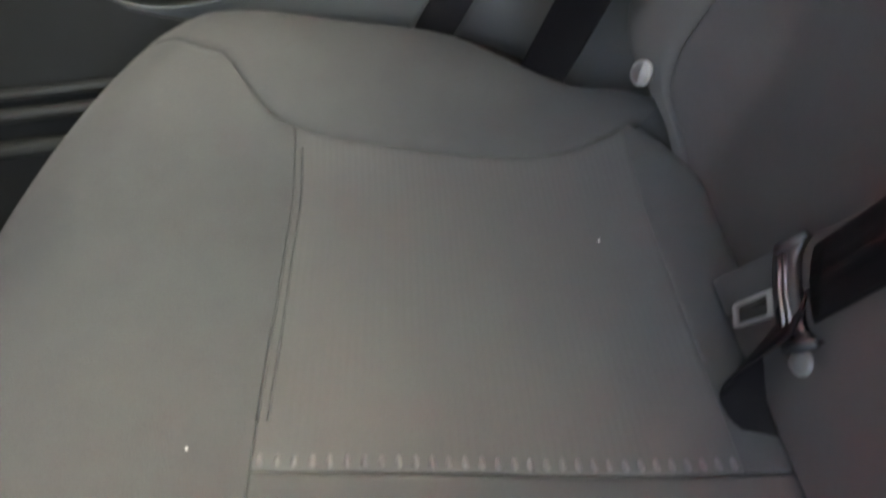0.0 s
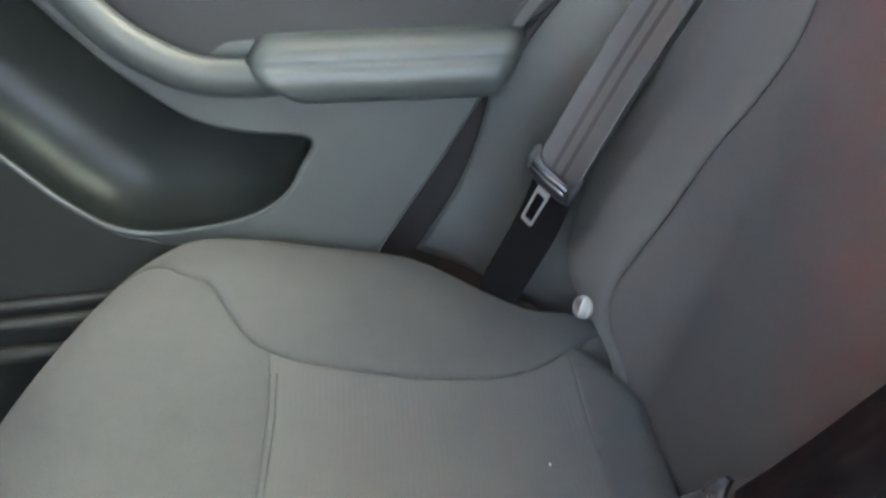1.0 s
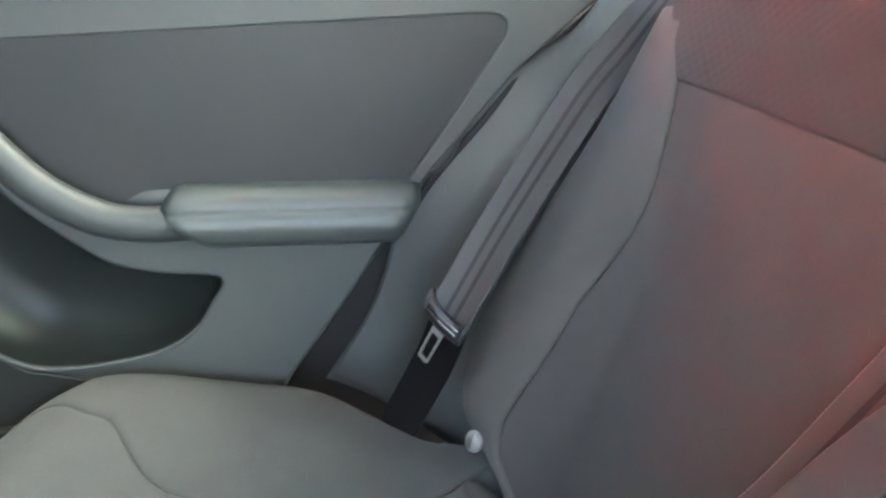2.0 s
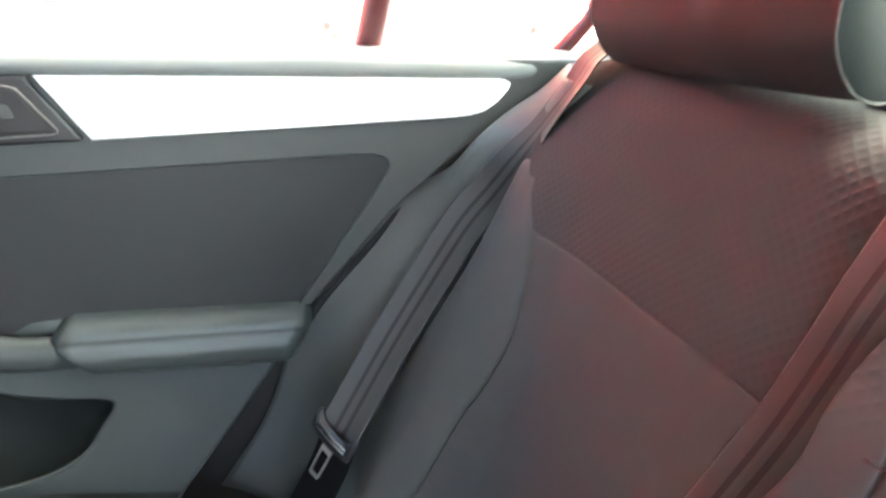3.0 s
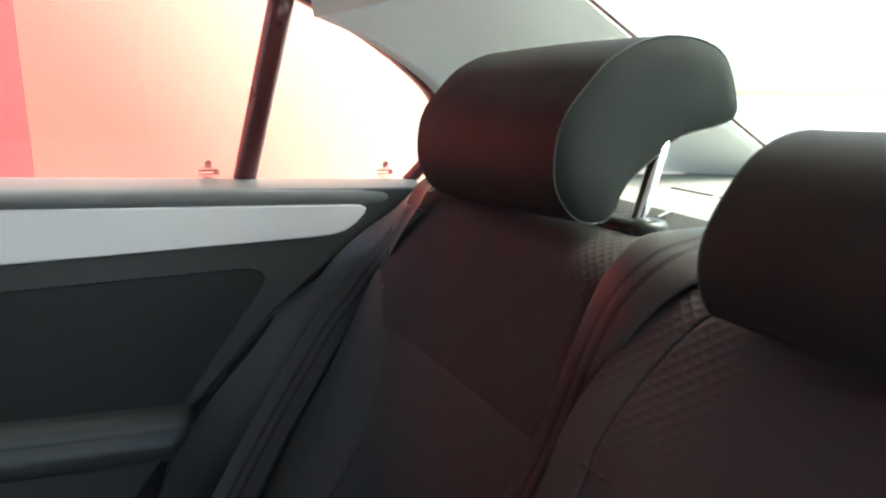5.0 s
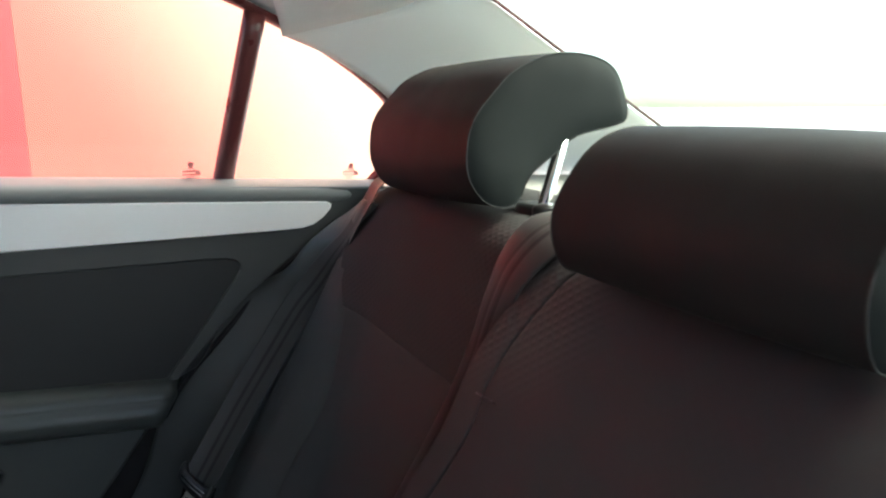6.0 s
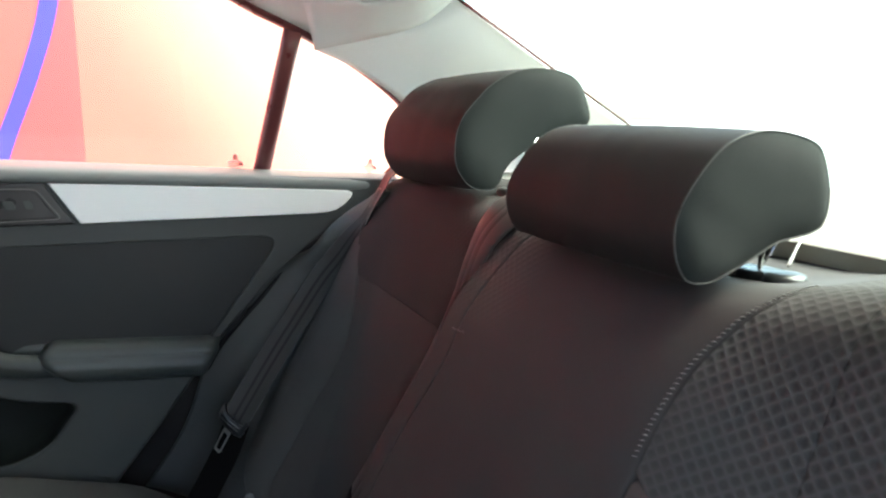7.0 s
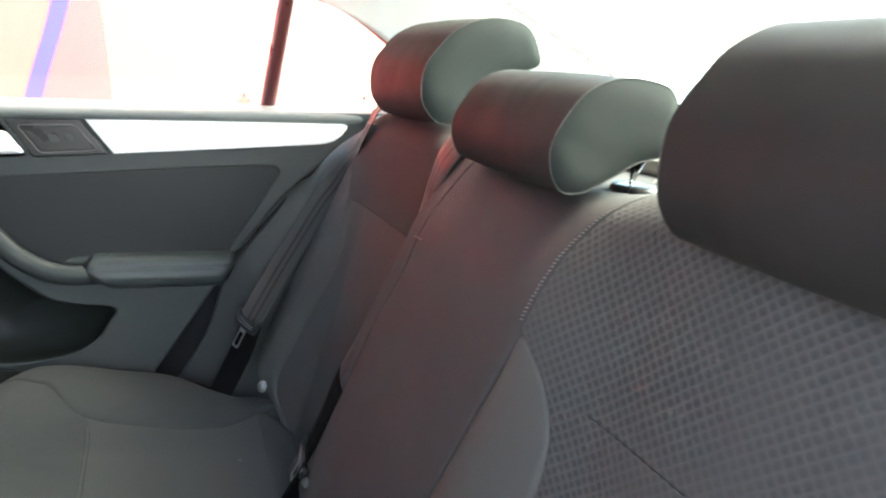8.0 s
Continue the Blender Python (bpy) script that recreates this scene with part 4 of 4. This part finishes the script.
# ---- headrests ----
BEAN = [(0.124, 1.078), (0.085, 1.063), (0.063, 1.044), (0.042, 1.019), (0.035, 0.991), (0.038, 0.961), (0.058, 0.936), (0.088, 0.935),
        (0.103, 0.963), (0.131, 0.985), (0.156, 1.002), (0.198, 1.011), (0.215, 1.019), (0.212, 1.038), (0.197, 1.066), (0.167, 1.078)]
BEAN_MID = [(0.111, 1.0125), (0.083, 1.010), (0.060, 0.999), (0.041, 0.978), (0.030, 0.957), (0.031, 0.935), (0.042, 0.917), (0.062, 0.914),
            (0.082, 0.9205), (0.102, 0.929), (0.122, 0.9375), (0.152, 0.942), (0.165, 0.949), (0.1675, 0.968), (0.160, 0.991), (0.147, 1.005)]


SPINE = [(0.066, 0.972), (0.075, 1.005), (0.105, 1.032), (0.145, 1.043), (0.188, 1.040)]
SPINE_MID = [(0.054, 0.940), (0.066, 0.957), (0.090, 0.966), (0.118, 0.970), (0.143, 0.968)]


def headrest(y0, y1, bean, spine, label, posts, lift=0.0):
    x, z = 0.115, min(p[1] for p in bean)
    e = thing("headrest", (x, (y0 + y1) / 2, z), label, "headrest", "headrests on the rear seat")
    ring = [tuple(p) for p in spline([(a, b) for a, b in bean], 64, True)]
    mx, mz = sum(p[0] for p in ring) / 64, sum(p[1] for p in ring) / 64
    core = spline(spine, 400)
    low = lambda pz, u: pz + lift * (1 - u) * min(max((mz - pz) / (mz - z), 0.0), 1.0)
    spot = [tuple(min(core, key=lambda c: (c.x - px) ** 2 + (c.y - pz) ** 2)) for px, pz in ring]
    for _ in range(3):
        spot = [tuple((spot[i - 1][k] + 2 * spot[i][k] + spot[(i + 1) % 64][k]) / 4 for k in (0, 1)) for i in range(64)]
    spot = [tuple(min(core, key=lambda c: (c.x - px) ** 2 + (c.y - pz) ** 2)) for px, pz in spot]
    bm = bmesh.new()
    uvl = bm.loops.layers.uv.new("UVMap")
    n = 30
    rows = []
    for k in range(n + 1):
        u = k / n
        bulge = 1.0 + 0.03 * (1 - (2 * u - 1) ** 2)
        rows.append([bm.verts.new((mx + (px - mx) * bulge, y0 + (y1 - y0) * u, mz + (low(pz, u) - mz) * bulge)) for px, pz in ring])
    grid_faces(bm, rows, True)
    into(e, part("cover", bm, LEATHER, None, "charcoal leatherette cover"))
    for y, sgn in ((y0, -1), (y1, 1)):
        end = [(px, low(pz, (sgn + 1) / 2)) for px, pz in ring]
        bm = bmesh.new()
        rows = []
        for r in (0.0, 0.03, 0.08, 0.15, 0.25, 0.38, 0.52, 0.68, 0.82, 0.9):
            rows.append([bm.verts.new((px + (qx - px) * r, y + sgn * 0.006 * (1 - (1 - r) ** 3.2), pz + (qz - pz) * r))
                         for (px, pz), (qx, qz) in zip(end, spot)])
        grid_faces(bm, rows, True)
        for tri in tessellate_polygon([[Vector((v.co.x, v.co.z, 0)) for v in rows[-1]]]):
            if not bm.faces.get([rows[-1][i] for i in tri]):
                bm.faces.new([rows[-1][i] for i in tri])
        into(e, part("end_panel", bm, LEATHER_SIDE, None, "slate leatherette end panel"))
        into(e, part("piping", tube([(px, y + sgn * 0.0003, pz) for px, pz in end], 0.0007, 6, True), PIPING, None, "grey piped seam"))
    for y in posts:
        zt = mz + 0.012
        into(e, part("post", tube([(0.110, y, 0.895), (0.122, y, 0.935), (0.15, y, zt)], 0.0064, 14), CHROME, None, "chrome headrest post"))
    return e


headrest(0.277, 0.520, BEAN, SPINE, "dark leatherette headrest raised on chrome posts, window side", (0.282, 0.51), 0.0065)
ahead = lambda line: [(x - 0.018, z + 0.004) for x, z in line]
headrest(-0.104, 0.112, ahead(BEAN_MID), ahead(SPINE_MID), "low dark leatherette headrest over the middle seat", (-0.08, 0.09))
raised = lambda line: [(x - 0.022, 0.919 + (z - 0.941) * 1.015) for x, z in line]
headrest(-0.490, -0.244, raised(BEAN), raised(SPINE), "dark leatherette headrest raised on chrome posts, beside the open door", (-0.47, -0.26))


def guide(y, z):
    """An oval plastic sleeve with its release button, where a post enters the backrest."""
    bm = bmesh.new()
    rows = []
    for r, h in ((1.0, -0.012), (1.0, 0.002), (0.96, 0.0062), (0.86, 0.0085), (0.5, 0.009), (0.25, 0.0086)):
        rows.append([bm.verts.new((0.117 + 0.017 * r * math.cos(a), y + 0.026 * r * math.sin(a), z + h)) for a in (2 * math.pi * k / 28 for k in range(28))])
    grid_faces(bm, rows, True)
    bm.faces.new(rows[-1])
    return bm


def guide_button(y, z):
    bm = bmesh.new()
    rows = []
    for r, h in ((1.0, 0.0), (1.0, 0.0055), (0.92, 0.0088), (0.6, 0.0105), (0.2, 0.0108)):
        rows.append([bm.verts.new((0.117 + 0.0165 * r * math.cos(a), y - 0.022 + 0.014 * r * math.sin(a), z + h)) for a in (2 * math.pi * k / 20 for k in range(20))])
    grid_faces(bm, rows, True)
    bm.faces.new(rows[-1])
    return bm


for y, z in ((0.288, 0.930), (0.50, 0.926), (-0.08, 0.908), (0.09, 0.908), (-0.26, 0.930), (-0.47, 0.928)):
    g = part("headrest_guide", guide(y, z), PLASTIC_SLEEVE, None, "black oval plastic post sleeve")
    b = part("release_button", guide_button(y, z), PLASTIC_SLEEVE, None, "glossy release button")
    into(backrest, g, b)

# ---- rear seat: cushion ----
CUSHION = [(-0.10, 0.362), (-0.16, 0.377), (-0.225, 0.388), (-0.30, 0.405), (-0.40, 0.431), (-0.50, 0.456), (-0.56, 0.467), (-0.60, 0.468), (-0.64, 0.458), (-0.68, 0.432), (-0.70, 0.395), (-0.705, 0.34), (-0.69, 0.22), (-0.67, 0.12)]
CPTS = spline(CUSHION, 240)
CLEN = [0.0]
for p, q in zip(CPTS, CPTS[1:]):
    CLEN.append(CLEN[-1] + (q - p).length)


def cushion_line(t):
    i = min(max(j for j in range(239) if CLEN[j] <= max(t, 0.0)), 238)
    k = (t - CLEN[i]) / (CLEN[i + 1] - CLEN[i])
    d = (CPTS[i + 1] - CPTS[i]).normalized()
    return CPTS[i].lerp(CPTS[i + 1], k), Vector((d.y, -d.x)) * -1


def t_of(x):
    return min(CLEN[j] for j in range(240) if CPTS[j].x <= x)


def on_cushion(y, t, h=0.0):
    p, n = cushion_line(t)
    if n.y < 0:
        n = -n
    if p.x > -0.6 and n.y < 0.2:
        n = Vector((0, 1))
    w = abs(y - YC)
    front = sm(-p.x, 0.15, 0.52)
    k = h + (0.026 + 0.034 * front) * (1 - 0.16 * sm(-p.x, 0.30, 0.44) - 0.30 * sm(-p.x, 0.44, 0.62)) * sm(w, 0.42, 0.61) * sm(p.y, 0.30, 0.42) - 0.05 * sm(w, 0.635, 0.70) * 1.0
    k += 0.006 * math.sin(y * 7 + 1) * math.sin(p.x * 11)
    k += 0.016 * sm(w, 0.40, 0.53) * sm(p.x, -0.26, -0.18)
    foot = -0.137 - CA * contour(y, 0.03, True)
    k -= 0.02 * sm(p.x, foot + 0.004, foot + 0.014) * (1 - sm(w, 0.505, 0.53))
    corner = (0.085 * sm(w, 0.42, 0.68) - 0.014) * sm(-p.x, 0.45, 0.68)
    return Vector((p.x + n.x * h + corner, y, p.y + n.y * h + (k - h)))


C_SEAM = curve((-0.69, 0.598), (-0.64, 0.622), (-0.60, 0.620), (-0.55, 0.602), (-0.517, 0.590), (-0.495, 0.563), (-0.473, 0.536), (-0.442, 0.522), (-0.395, 0.515), (-0.332, 0.508), (-0.29, 0.508), (-0.20, 0.521), (-0.15, 0.549), (-0.10, 0.545))
C_EDGE = curve((-0.69, 0.61), (-0.64, 0.635), (-0.58, 0.66), (-0.54, 0.674), (-0.50, 0.683), (-0.44, 0.687), (-0.35, 0.678), (-0.30, 0.655), (-0.27, 0.636), (-0.253, 0.624), (-0.229, 0.602), (-0.206, 0.584), (-0.173, 0.576), (-0.15, 0.565), (-0.10, 0.556))
cm = lambda f: (lambda x: 2 * YC - f(x))


def seat_panel(y0, y1, t0, t1, h0=0.0):
    def place(u, v, h):
        t = t0 + (t1 - t0) * v
        x = cushion_line(t)[0].x
        y = y0(x) + (y1(x) - y0(x)) * u
        return on_cushion(y, t, h + h0), (y, t)
    return place


cc = lambda nm, place, w, l, mat, lab, **k: into(cushion, part(nm, pillow(place, w, l, k.pop("r", 0.007), k.pop("d", 0.0025), **k), mat, None, lab))
T_REAR, T_FRONT, T_END = t_of(-0.185), t_of(-0.452), CLEN[-1] - 0.001
bm = bmesh.new()
rows = []
for k in range(41):
    t = T_END * k / 40
    x = cushion_line(t)[0].x
    rows.append([bm.verts.new(on_cushion(2 * YC - C_EDGE(x) + 0.01 + (2 * C_EDGE(x) - 2 * YC - 0.02) * i / 40, t, -0.012)) for i in range(41)])
grid_faces(bm, rows)
low0 = [bm.verts.new((v.co.x, v.co.y, 0.20)) for v in rows[0]]
low1 = [bm.verts.new((v.co.x, v.co.y, 0.11)) for v in rows[-1]]
grid_faces(bm, [low0, rows[0]])
grid_faces(bm, [rows[-1], low1])
grid_faces(bm, [low1, low0])
bm.faces.new([r[0] for r in rows] + [low1[0], low0[0]])
bm.faces.new([r[-1] for r in rows] + [low1[-1], low0[-1]])
cushion = part("cushion", bm, FELT, None, "grey cloth cushion with raised outer bolsters")
into(seat, cushion)

flat_y = lambda v: (lambda x: v)
IN_Y = 0.232
for side in (1, -1):
    f = (lambda g: g) if side > 0 else cm
    order = lambda a, b: (a, b) if side > 0 else (b, a)
    a, b = order(f(off(C_SEAM, gap)), f(C_EDGE))
    cc("outer_bolster", seat_panel(a, b, 0.0, T_END), 0.1, 0.75, CLOTH_PLAIN, "smooth cloth outer bolster", nu=18, nv=60, r=0.012, d=0.006, skirt=0.05)
    a, b = order(f(flat_y(IN_Y + gap)), f(off(C_SEAM, -gap)))
    cc("insert", seat_panel(a, b, T_REAR, T_FRONT), 0.25, 0.28, CLOTH_SEAT, "lightly ribbed cloth insert", nu=30, nv=36, d=0.0009, r=0.005)
    cc("rear_strip", seat_panel(a, b, 0.0, T_REAR), 0.25, 0.09, CLOTH_PLAIN, "cloth strip before the backrest", nu=24, nv=10, d=0.0009)
cc("front_roll", seat_panel(cm(off(C_SEAM, -gap)), off(C_SEAM, -gap), T_FRONT, T_END), 1.0, 0.55, CLOTH_PLAIN, "rolled cloth front edge", nu=80, nv=50, d=0.0008, r=0.006)
cc("middle_cover", seat_panel(flat_y(2 * YC - IN_Y + gap), flat_y(IN_Y - gap), 0.0, T_FRONT), 0.42, 0.35, CLOTH_PLAIN, "plain cloth middle cover", nu=30, nv=60, d=0.0012, r=0.005)
# double piping across the insert's front edge and the gathered edge of the cover
for dx in (0.0, 0.008):
    tp = t_of(-0.452 + dx)
    pts = [on_cushion(IN_Y + 0.03 + (0.505 - IN_Y - 0.03) * k / 20, tp, 0.0005) for k in range(21)]
    into(cushion, part("piping", tube(pts, 0.0011, 6), CLOTH_PLAIN, None, "corded cloth seam"))
for k in range(30):
    t = T_REAR + (T_FRONT - T_REAR) * (k + 0.5) / 30
    line = [on_cushion(IN_Y + d, t, h) for d, h in ((0.0012, -0.0024), (0.004, -0.0013), (0.008, -0.0014), (0.014, -0.0028))]
    into(cushion, part("pucker", tube(line, [0.0012, 0.0027, 0.0024, 0.0012], 8), CLOTH_TIGHT))

# ---- side bolster beside the backrest, shaped to the run of the outer belt ----
acr = Vector((0.66, -0.62, -0.43))
top_pts = spline([(0.26, 0.59, 0.93), (0.15, 0.565, 0.950), (0.086, 0.548, 0.951), (0.0535, 0.5455, 0.937), (0.0445, 0.558, 0.915), (0.0285, 0.593, 0.867), (0.0145, 0.6095, 0.837), (-0.006, 0.630, 0.796), (-0.034, 0.636, 0.760), (-0.0735, 0.633, 0.7045), (-0.1228, 0.620, 0.6393), (-0.179, 0.600, 0.562), (-0.187, 0.596, 0.550)], 64)
top_acr = [Vector((-0.15, -0.98, 0.0)).lerp(acr.normalized(), sm(k / 63, 0.36, 0.66)) for k in range(64)]
q_line = spline([(-0.387, 0.76, 0.39), (-0.330, 0.755, 0.47), (-0.267, 0.745, 0.55), (-0.203, 0.730, 0.64), (-0.120, 0.718, 0.735), (-0.049, 0.713, 0.80), (0.039, 0.715, 0.858), (0.13, 0.735, 0.90)], 30)
r_line = spline([(-0.10, 0.58, 0.34), (-0.085, 0.60, 0.43), (-0.055, 0.60, 0.54), (-0.012, 0.60, 0.64), (0.032, 0.585, 0.735), (0.066, 0.565, 0.815), (0.095, 0.555, 0.885), (0.17, 0.55, 0.915)], 30)


brow_x = curve((0.76, -0.108), (0.785, -0.078), (0.815, -0.042), (0.842, -0.008), (0.868, 0.028), (0.885, 0.057), (0.906, 0.083), (0.93, 0.11))


def belt_at(z):
    """Centre of the outer belt and its direction across, at a height below the seat's crest."""
    for k in range(20, 63):
        hi, lo = top_pts[k], top_pts[k + 1]
        if lo.z <= z <= hi.z:
            return lo.lerp(hi, (z - lo.z) / max(1e-6, hi.z - lo.z)), top_acr[k].normalized()
    return top_pts[20], top_acr[20].normalized()


def side_fn(u, v):
    i = min(int(v * 29), 28)
    a = q_line[i].lerp(q_line[i + 1], v * 29 - i)
    b = r_line[i].lerp(r_line[i + 1], v * 29 - i)
    lift = 4 * u * (1 - u)
    # a deep hollow added beside the door's lower end, dark in place of shade
    low = (1 - sm(v, 0.10, 0.50)) * (1 - sm(u, 0.0, 0.9))
    p = a.lerp(b, u) + Vector((0.007, 0.006, 0.0)) * lift + Vector((0.072, 0.006, 0.0)) * low
    swell = sm(a.z, 0.76, 0.84)
    if swell > 0:
        # towards the shoulder it swells into a round brow under the belt
        z = min(a.z + 0.012, 0.915)
        brow = Vector((brow_x(z), 0.655, z))
        mid, across = belt_at(z)
        back = Vector((1, 0, 0))
        ring = [brow + Vector((0.055, 0.035, -0.006)), brow + Vector((0.012, 0.016, 0)), brow, mid - across * 0.024 + back * 0.004, mid + back * 0.009, mid + across * 0.016 + back * 0.022, b + back * 0.01]
        k = min(int(u * 6), 5)
        c = [ring[max(0, k - 1)], ring[k], ring[k + 1], ring[min(6, k + 2)]]
        t = u * 6 - k
        round_p = 0.5 * (2 * c[1] + (c[2] - c[0]) * t + (2 * c[0] - 5 * c[1] + 4 * c[2] - c[3]) * t * t + (3 * c[1] - c[0] - 3 * c[2] + c[3]) * t ** 3)
        p = p.lerp(round_p, swell)
    return p


tagged(part("side_bolster_trim", sheet(side_fn, 36, 60, 0.004), TRIM_SIDE), "grey covered side bolster fixed to the wheel arch", "side bolster", kind="structure")

# ---- belts ----
def latch(m, parent):
    """Belt tongue: plastic grip with two side arms, slot bars, and a steel tongue with a square eye. x across, y down the belt, z out."""
    made = []
    bm = bmesh.new()
    rows = []
    for k in range(17):
        a = -1 + 2 * k / 16
        x = 0.031 * a
        top = -0.007 - 0.013 * abs(a) ** 5
        low = 0.013 - 0.004 * a * a
        th = 0.0055
        rows.append([bm.verts.new((x, yy, zz)) for yy, zz in ((top, -th / 2), (top, th / 2), ((top + low) / 2, th * 0.8), (low - 0.002, th * 0.6), (low, 0), (low - 0.002, -th / 2))])
    grid_faces(bm, rows, True)
    bm.faces.new(rows[0]), bm.faces.new(rows[-1])
    made.append(part("grip", bm, PLASTIC_BLACK, None, "black moulded grip"))
    for y in (-0.0035, 0.0015):
        made.append(part("slot_bar", tube([(-0.024, y, 0.0042), (0.0, y + 0.001, 0.0052), (0.024, y, 0.0042)], 0.0011, 6), STEEL, None, "bright slot edge"))
    for sx in (-1, 1):
        made.append(part("arm", tube([(0.029 * sx, 0.004, 0.002), (0.0305 * sx, -0.006, 0.0025), (0.0315 * sx, -0.018, 0.0015)], [0.0042, 0.0042, 0.0028], 8), PLASTIC_DARK, None, "rounded grey side arm"))
    bm = bmesh.new()
    outer = rounded([(-0.0088, 0.010), (0.0088, 0.010), (0.0080, 0.052), (-0.0080, 0.052)], 5, 0.12)
    hole = [(-0.0063, 0.019), (0.0063, 0.019), (0.0057, 0.0485), (-0.0057, 0.0485)]
    hole = rounded(hole, 5, 0.12)
    rings = []
    for ring, z in ((outer, -0.0012), (outer, 0.0012), (hole, 0.0012), (hole, -0.0012)):
        rings.append([bm.verts.new((p[0], p[1], z)) for p in ring])
    rings.append(rings[0])
    grid_faces(bm, rings, True)
    made.append(part("tongue", bm, STEEL_MATT, None, "steel tongue with a square eye", False))
    for o in made:
        o.data.transform(m)
    into(parent, *made)


def frame_of(origin, across, down):
    a = Vector(across).normalized()
    d = (Vector(down) - a * Vector(down).dot(a)).normalized()
    n = a.cross(d)
    return Matrix(((a.x, d.x, n.x, origin[0]), (a.y, d.y, n.y, origin[1]), (a.z, d.z, n.z, origin[2]), (0, 0, 0, 1)))


belt = thing("seat_belt", (-0.24, 0.61, 0.41), "dark grey outer seat belt with its tongue hanging unfastened", "seat belt", "rear seat belts")
into(belt, part("shoulder_webbing", ribbon(top_pts, top_acr, [0.048 - 0.002 * sm(k, 20, 48) for k in range(64)], 0.0016, 0.003), WEBBING, None, "smooth grey shoulder webbing"))
low_pts = spline([(-0.176, 0.605, 0.556), (-0.196, 0.608, 0.505), (-0.222, 0.611, 0.455), (-0.243, 0.611, 0.416), (-0.255, 0.608, 0.38)], 20)
into(belt, part("lap_webbing", ribbon(low_pts, [Vector((0.029, -0.028, -0.017))] * 20, 0.044, 0.0018), WEBBING_SHADED, None, "darkened lap webbing"))
m = frame_of((-0.1795, 0.594, 0.563), (0.026, -0.050, -0.016), (-0.031, 0.001, -0.057))
if (m.to_3x3() @ Vector((0, 0, 1))).x > 0:
    m = m @ Matrix.Diagonal((-1, 1, -1, 1))
latch(m @ Matrix.Translation((0, 0.008, 0.006)) @ Matrix.Scale(0.92, 4), belt)

mid_belt = thing("seat_belt", (-0.15, 0.31, 0.40), "dark middle seat belt running down between the seats, tongue hanging", "seat belt", "rear seat belts")
c_pts = spline([(0.30, 0.165, 0.945), (0.20, 0.166, 0.945), (0.12, 0.180, 0.942), (0.086, 0.186, 0.937), (0.059, 0.192, 0.927), (0.039, 0.203, 0.901), (0.0275, 0.2135, 0.864), (0.018, 0.222, 0.822), (0.002, 0.228, 0.778), (-0.016, 0.236, 0.735), (-0.045, 0.243, 0.68), (-0.073, 0.249, 0.63), (-0.098, 0.262, 0.578), (-0.120, 0.280, 0.515), (-0.140, 0.296, 0.463)], 70)
c_acr = [Vector((0.05, 1.0, 0.0)).lerp(Vector((0.12, 0.93, 0.40)), sm(k / 69, 0.1, 0.36)).lerp(Vector((0.25, 0.8, 0.45)), sm(k / 69, 0.7, 1.0)) for k in range(70)]
into(mid_belt, part("shoulder_webbing", ribbon(c_pts[:60], c_acr[:60], [0.064 - 0.02 * sm(k, 14, 30) for k in range(60)], 0.0016, 0.003), WEBBING, None, "smooth grey webbing over the backrest"),
     part("lower_webbing", ribbon(c_pts[58:], c_acr[58:], 0.0445, 0.0024, 0.003), WEBBING_SHADED, None, "same webbing near the tongue, darkened for shade"))
t_pts = spline([(-0.146, 0.291, 0.447), (-0.164, 0.289, 0.418), (-0.173, 0.285, 0.398), (-0.168, 0.272, 0.385), (-0.157, 0.258, 0.376), (-0.144, 0.245, 0.368)], 24)
into(mid_belt, part("lap_webbing", ribbon(t_pts, [Vector((0.55, 0.75, 0.1)).lerp(Vector((0.95, -0.1, 0.0)), k / 23) for k in range(24)], 0.036, 0.0018), WEBBING_SHADED, None, "darkened lap webbing turned back on itself"))
m = frame_of((-0.140, 0.304, 0.441), (0.010, 0.046, 0.020), (-0.018, 0.034, -0.048))
if (m.to_3x3() @ Vector((0, 0, 1))).x > 0:
    m = m @ Matrix.Diagonal((-1, 1, -1, 1))
latch(m @ Matrix.Translation((0, 0, 0.006)), mid_belt)
into(mid_belt, part("stop_button", tube([(-0.143, 0.271, 0.424), (-0.151, 0.270, 0.426), (-0.1525, 0.2695, 0.427)], [0.0075, 0.0075, 0.0055], 14), PLASTIC_GREY, None, "round pale stop button"))

# ---- parcel shelf details ----
for a, b in (((0.150, 0.290, 0.936), (0.325, 0.385, 0.930)), ((0.140, -0.085, 0.918), (0.245, -0.018, 0.929))):
    mid = Vector(a).lerp(Vector(b), 0.5) + Vector((0, 0, 0.004))
    tagged(part("pull_cord", tube(spline([a, mid, b], 12), 0.0011, 6), THREAD), "thin pale cord lying from the backrest to the parcel shelf", "cord")
tagged(part("shelf_seam", tube([(0.37, 0.50, 0.9225), (0.352, 0.36, 0.9232)], 0.0012, 6), PLASTIC_DARK), "thin dark joint in the parcel shelf", "joint", kind="structure")

# ---- lint on the cushion ----
random.seed(4)
for y, x in ((0.245, -0.485), (0.418, -0.227)):
    p = on_cushion(y, t_of(x), 0.0004)
    bm = bmesh.new()
    bmesh.ops.create_icosphere(bm, subdivisions=2, radius=0.0009)
    for v in bm.verts:
        v.co = Vector((v.co.x * random.uniform(0.7, 1.3), v.co.y * random.uniform(0.7, 1.5), v.co.z * 0.5)) + p
    tagged(part("lint_speck", bm, LINT), "tiny pale lint speck lying on the cloth seat cushion", "lint", "lint specks on the cushion")
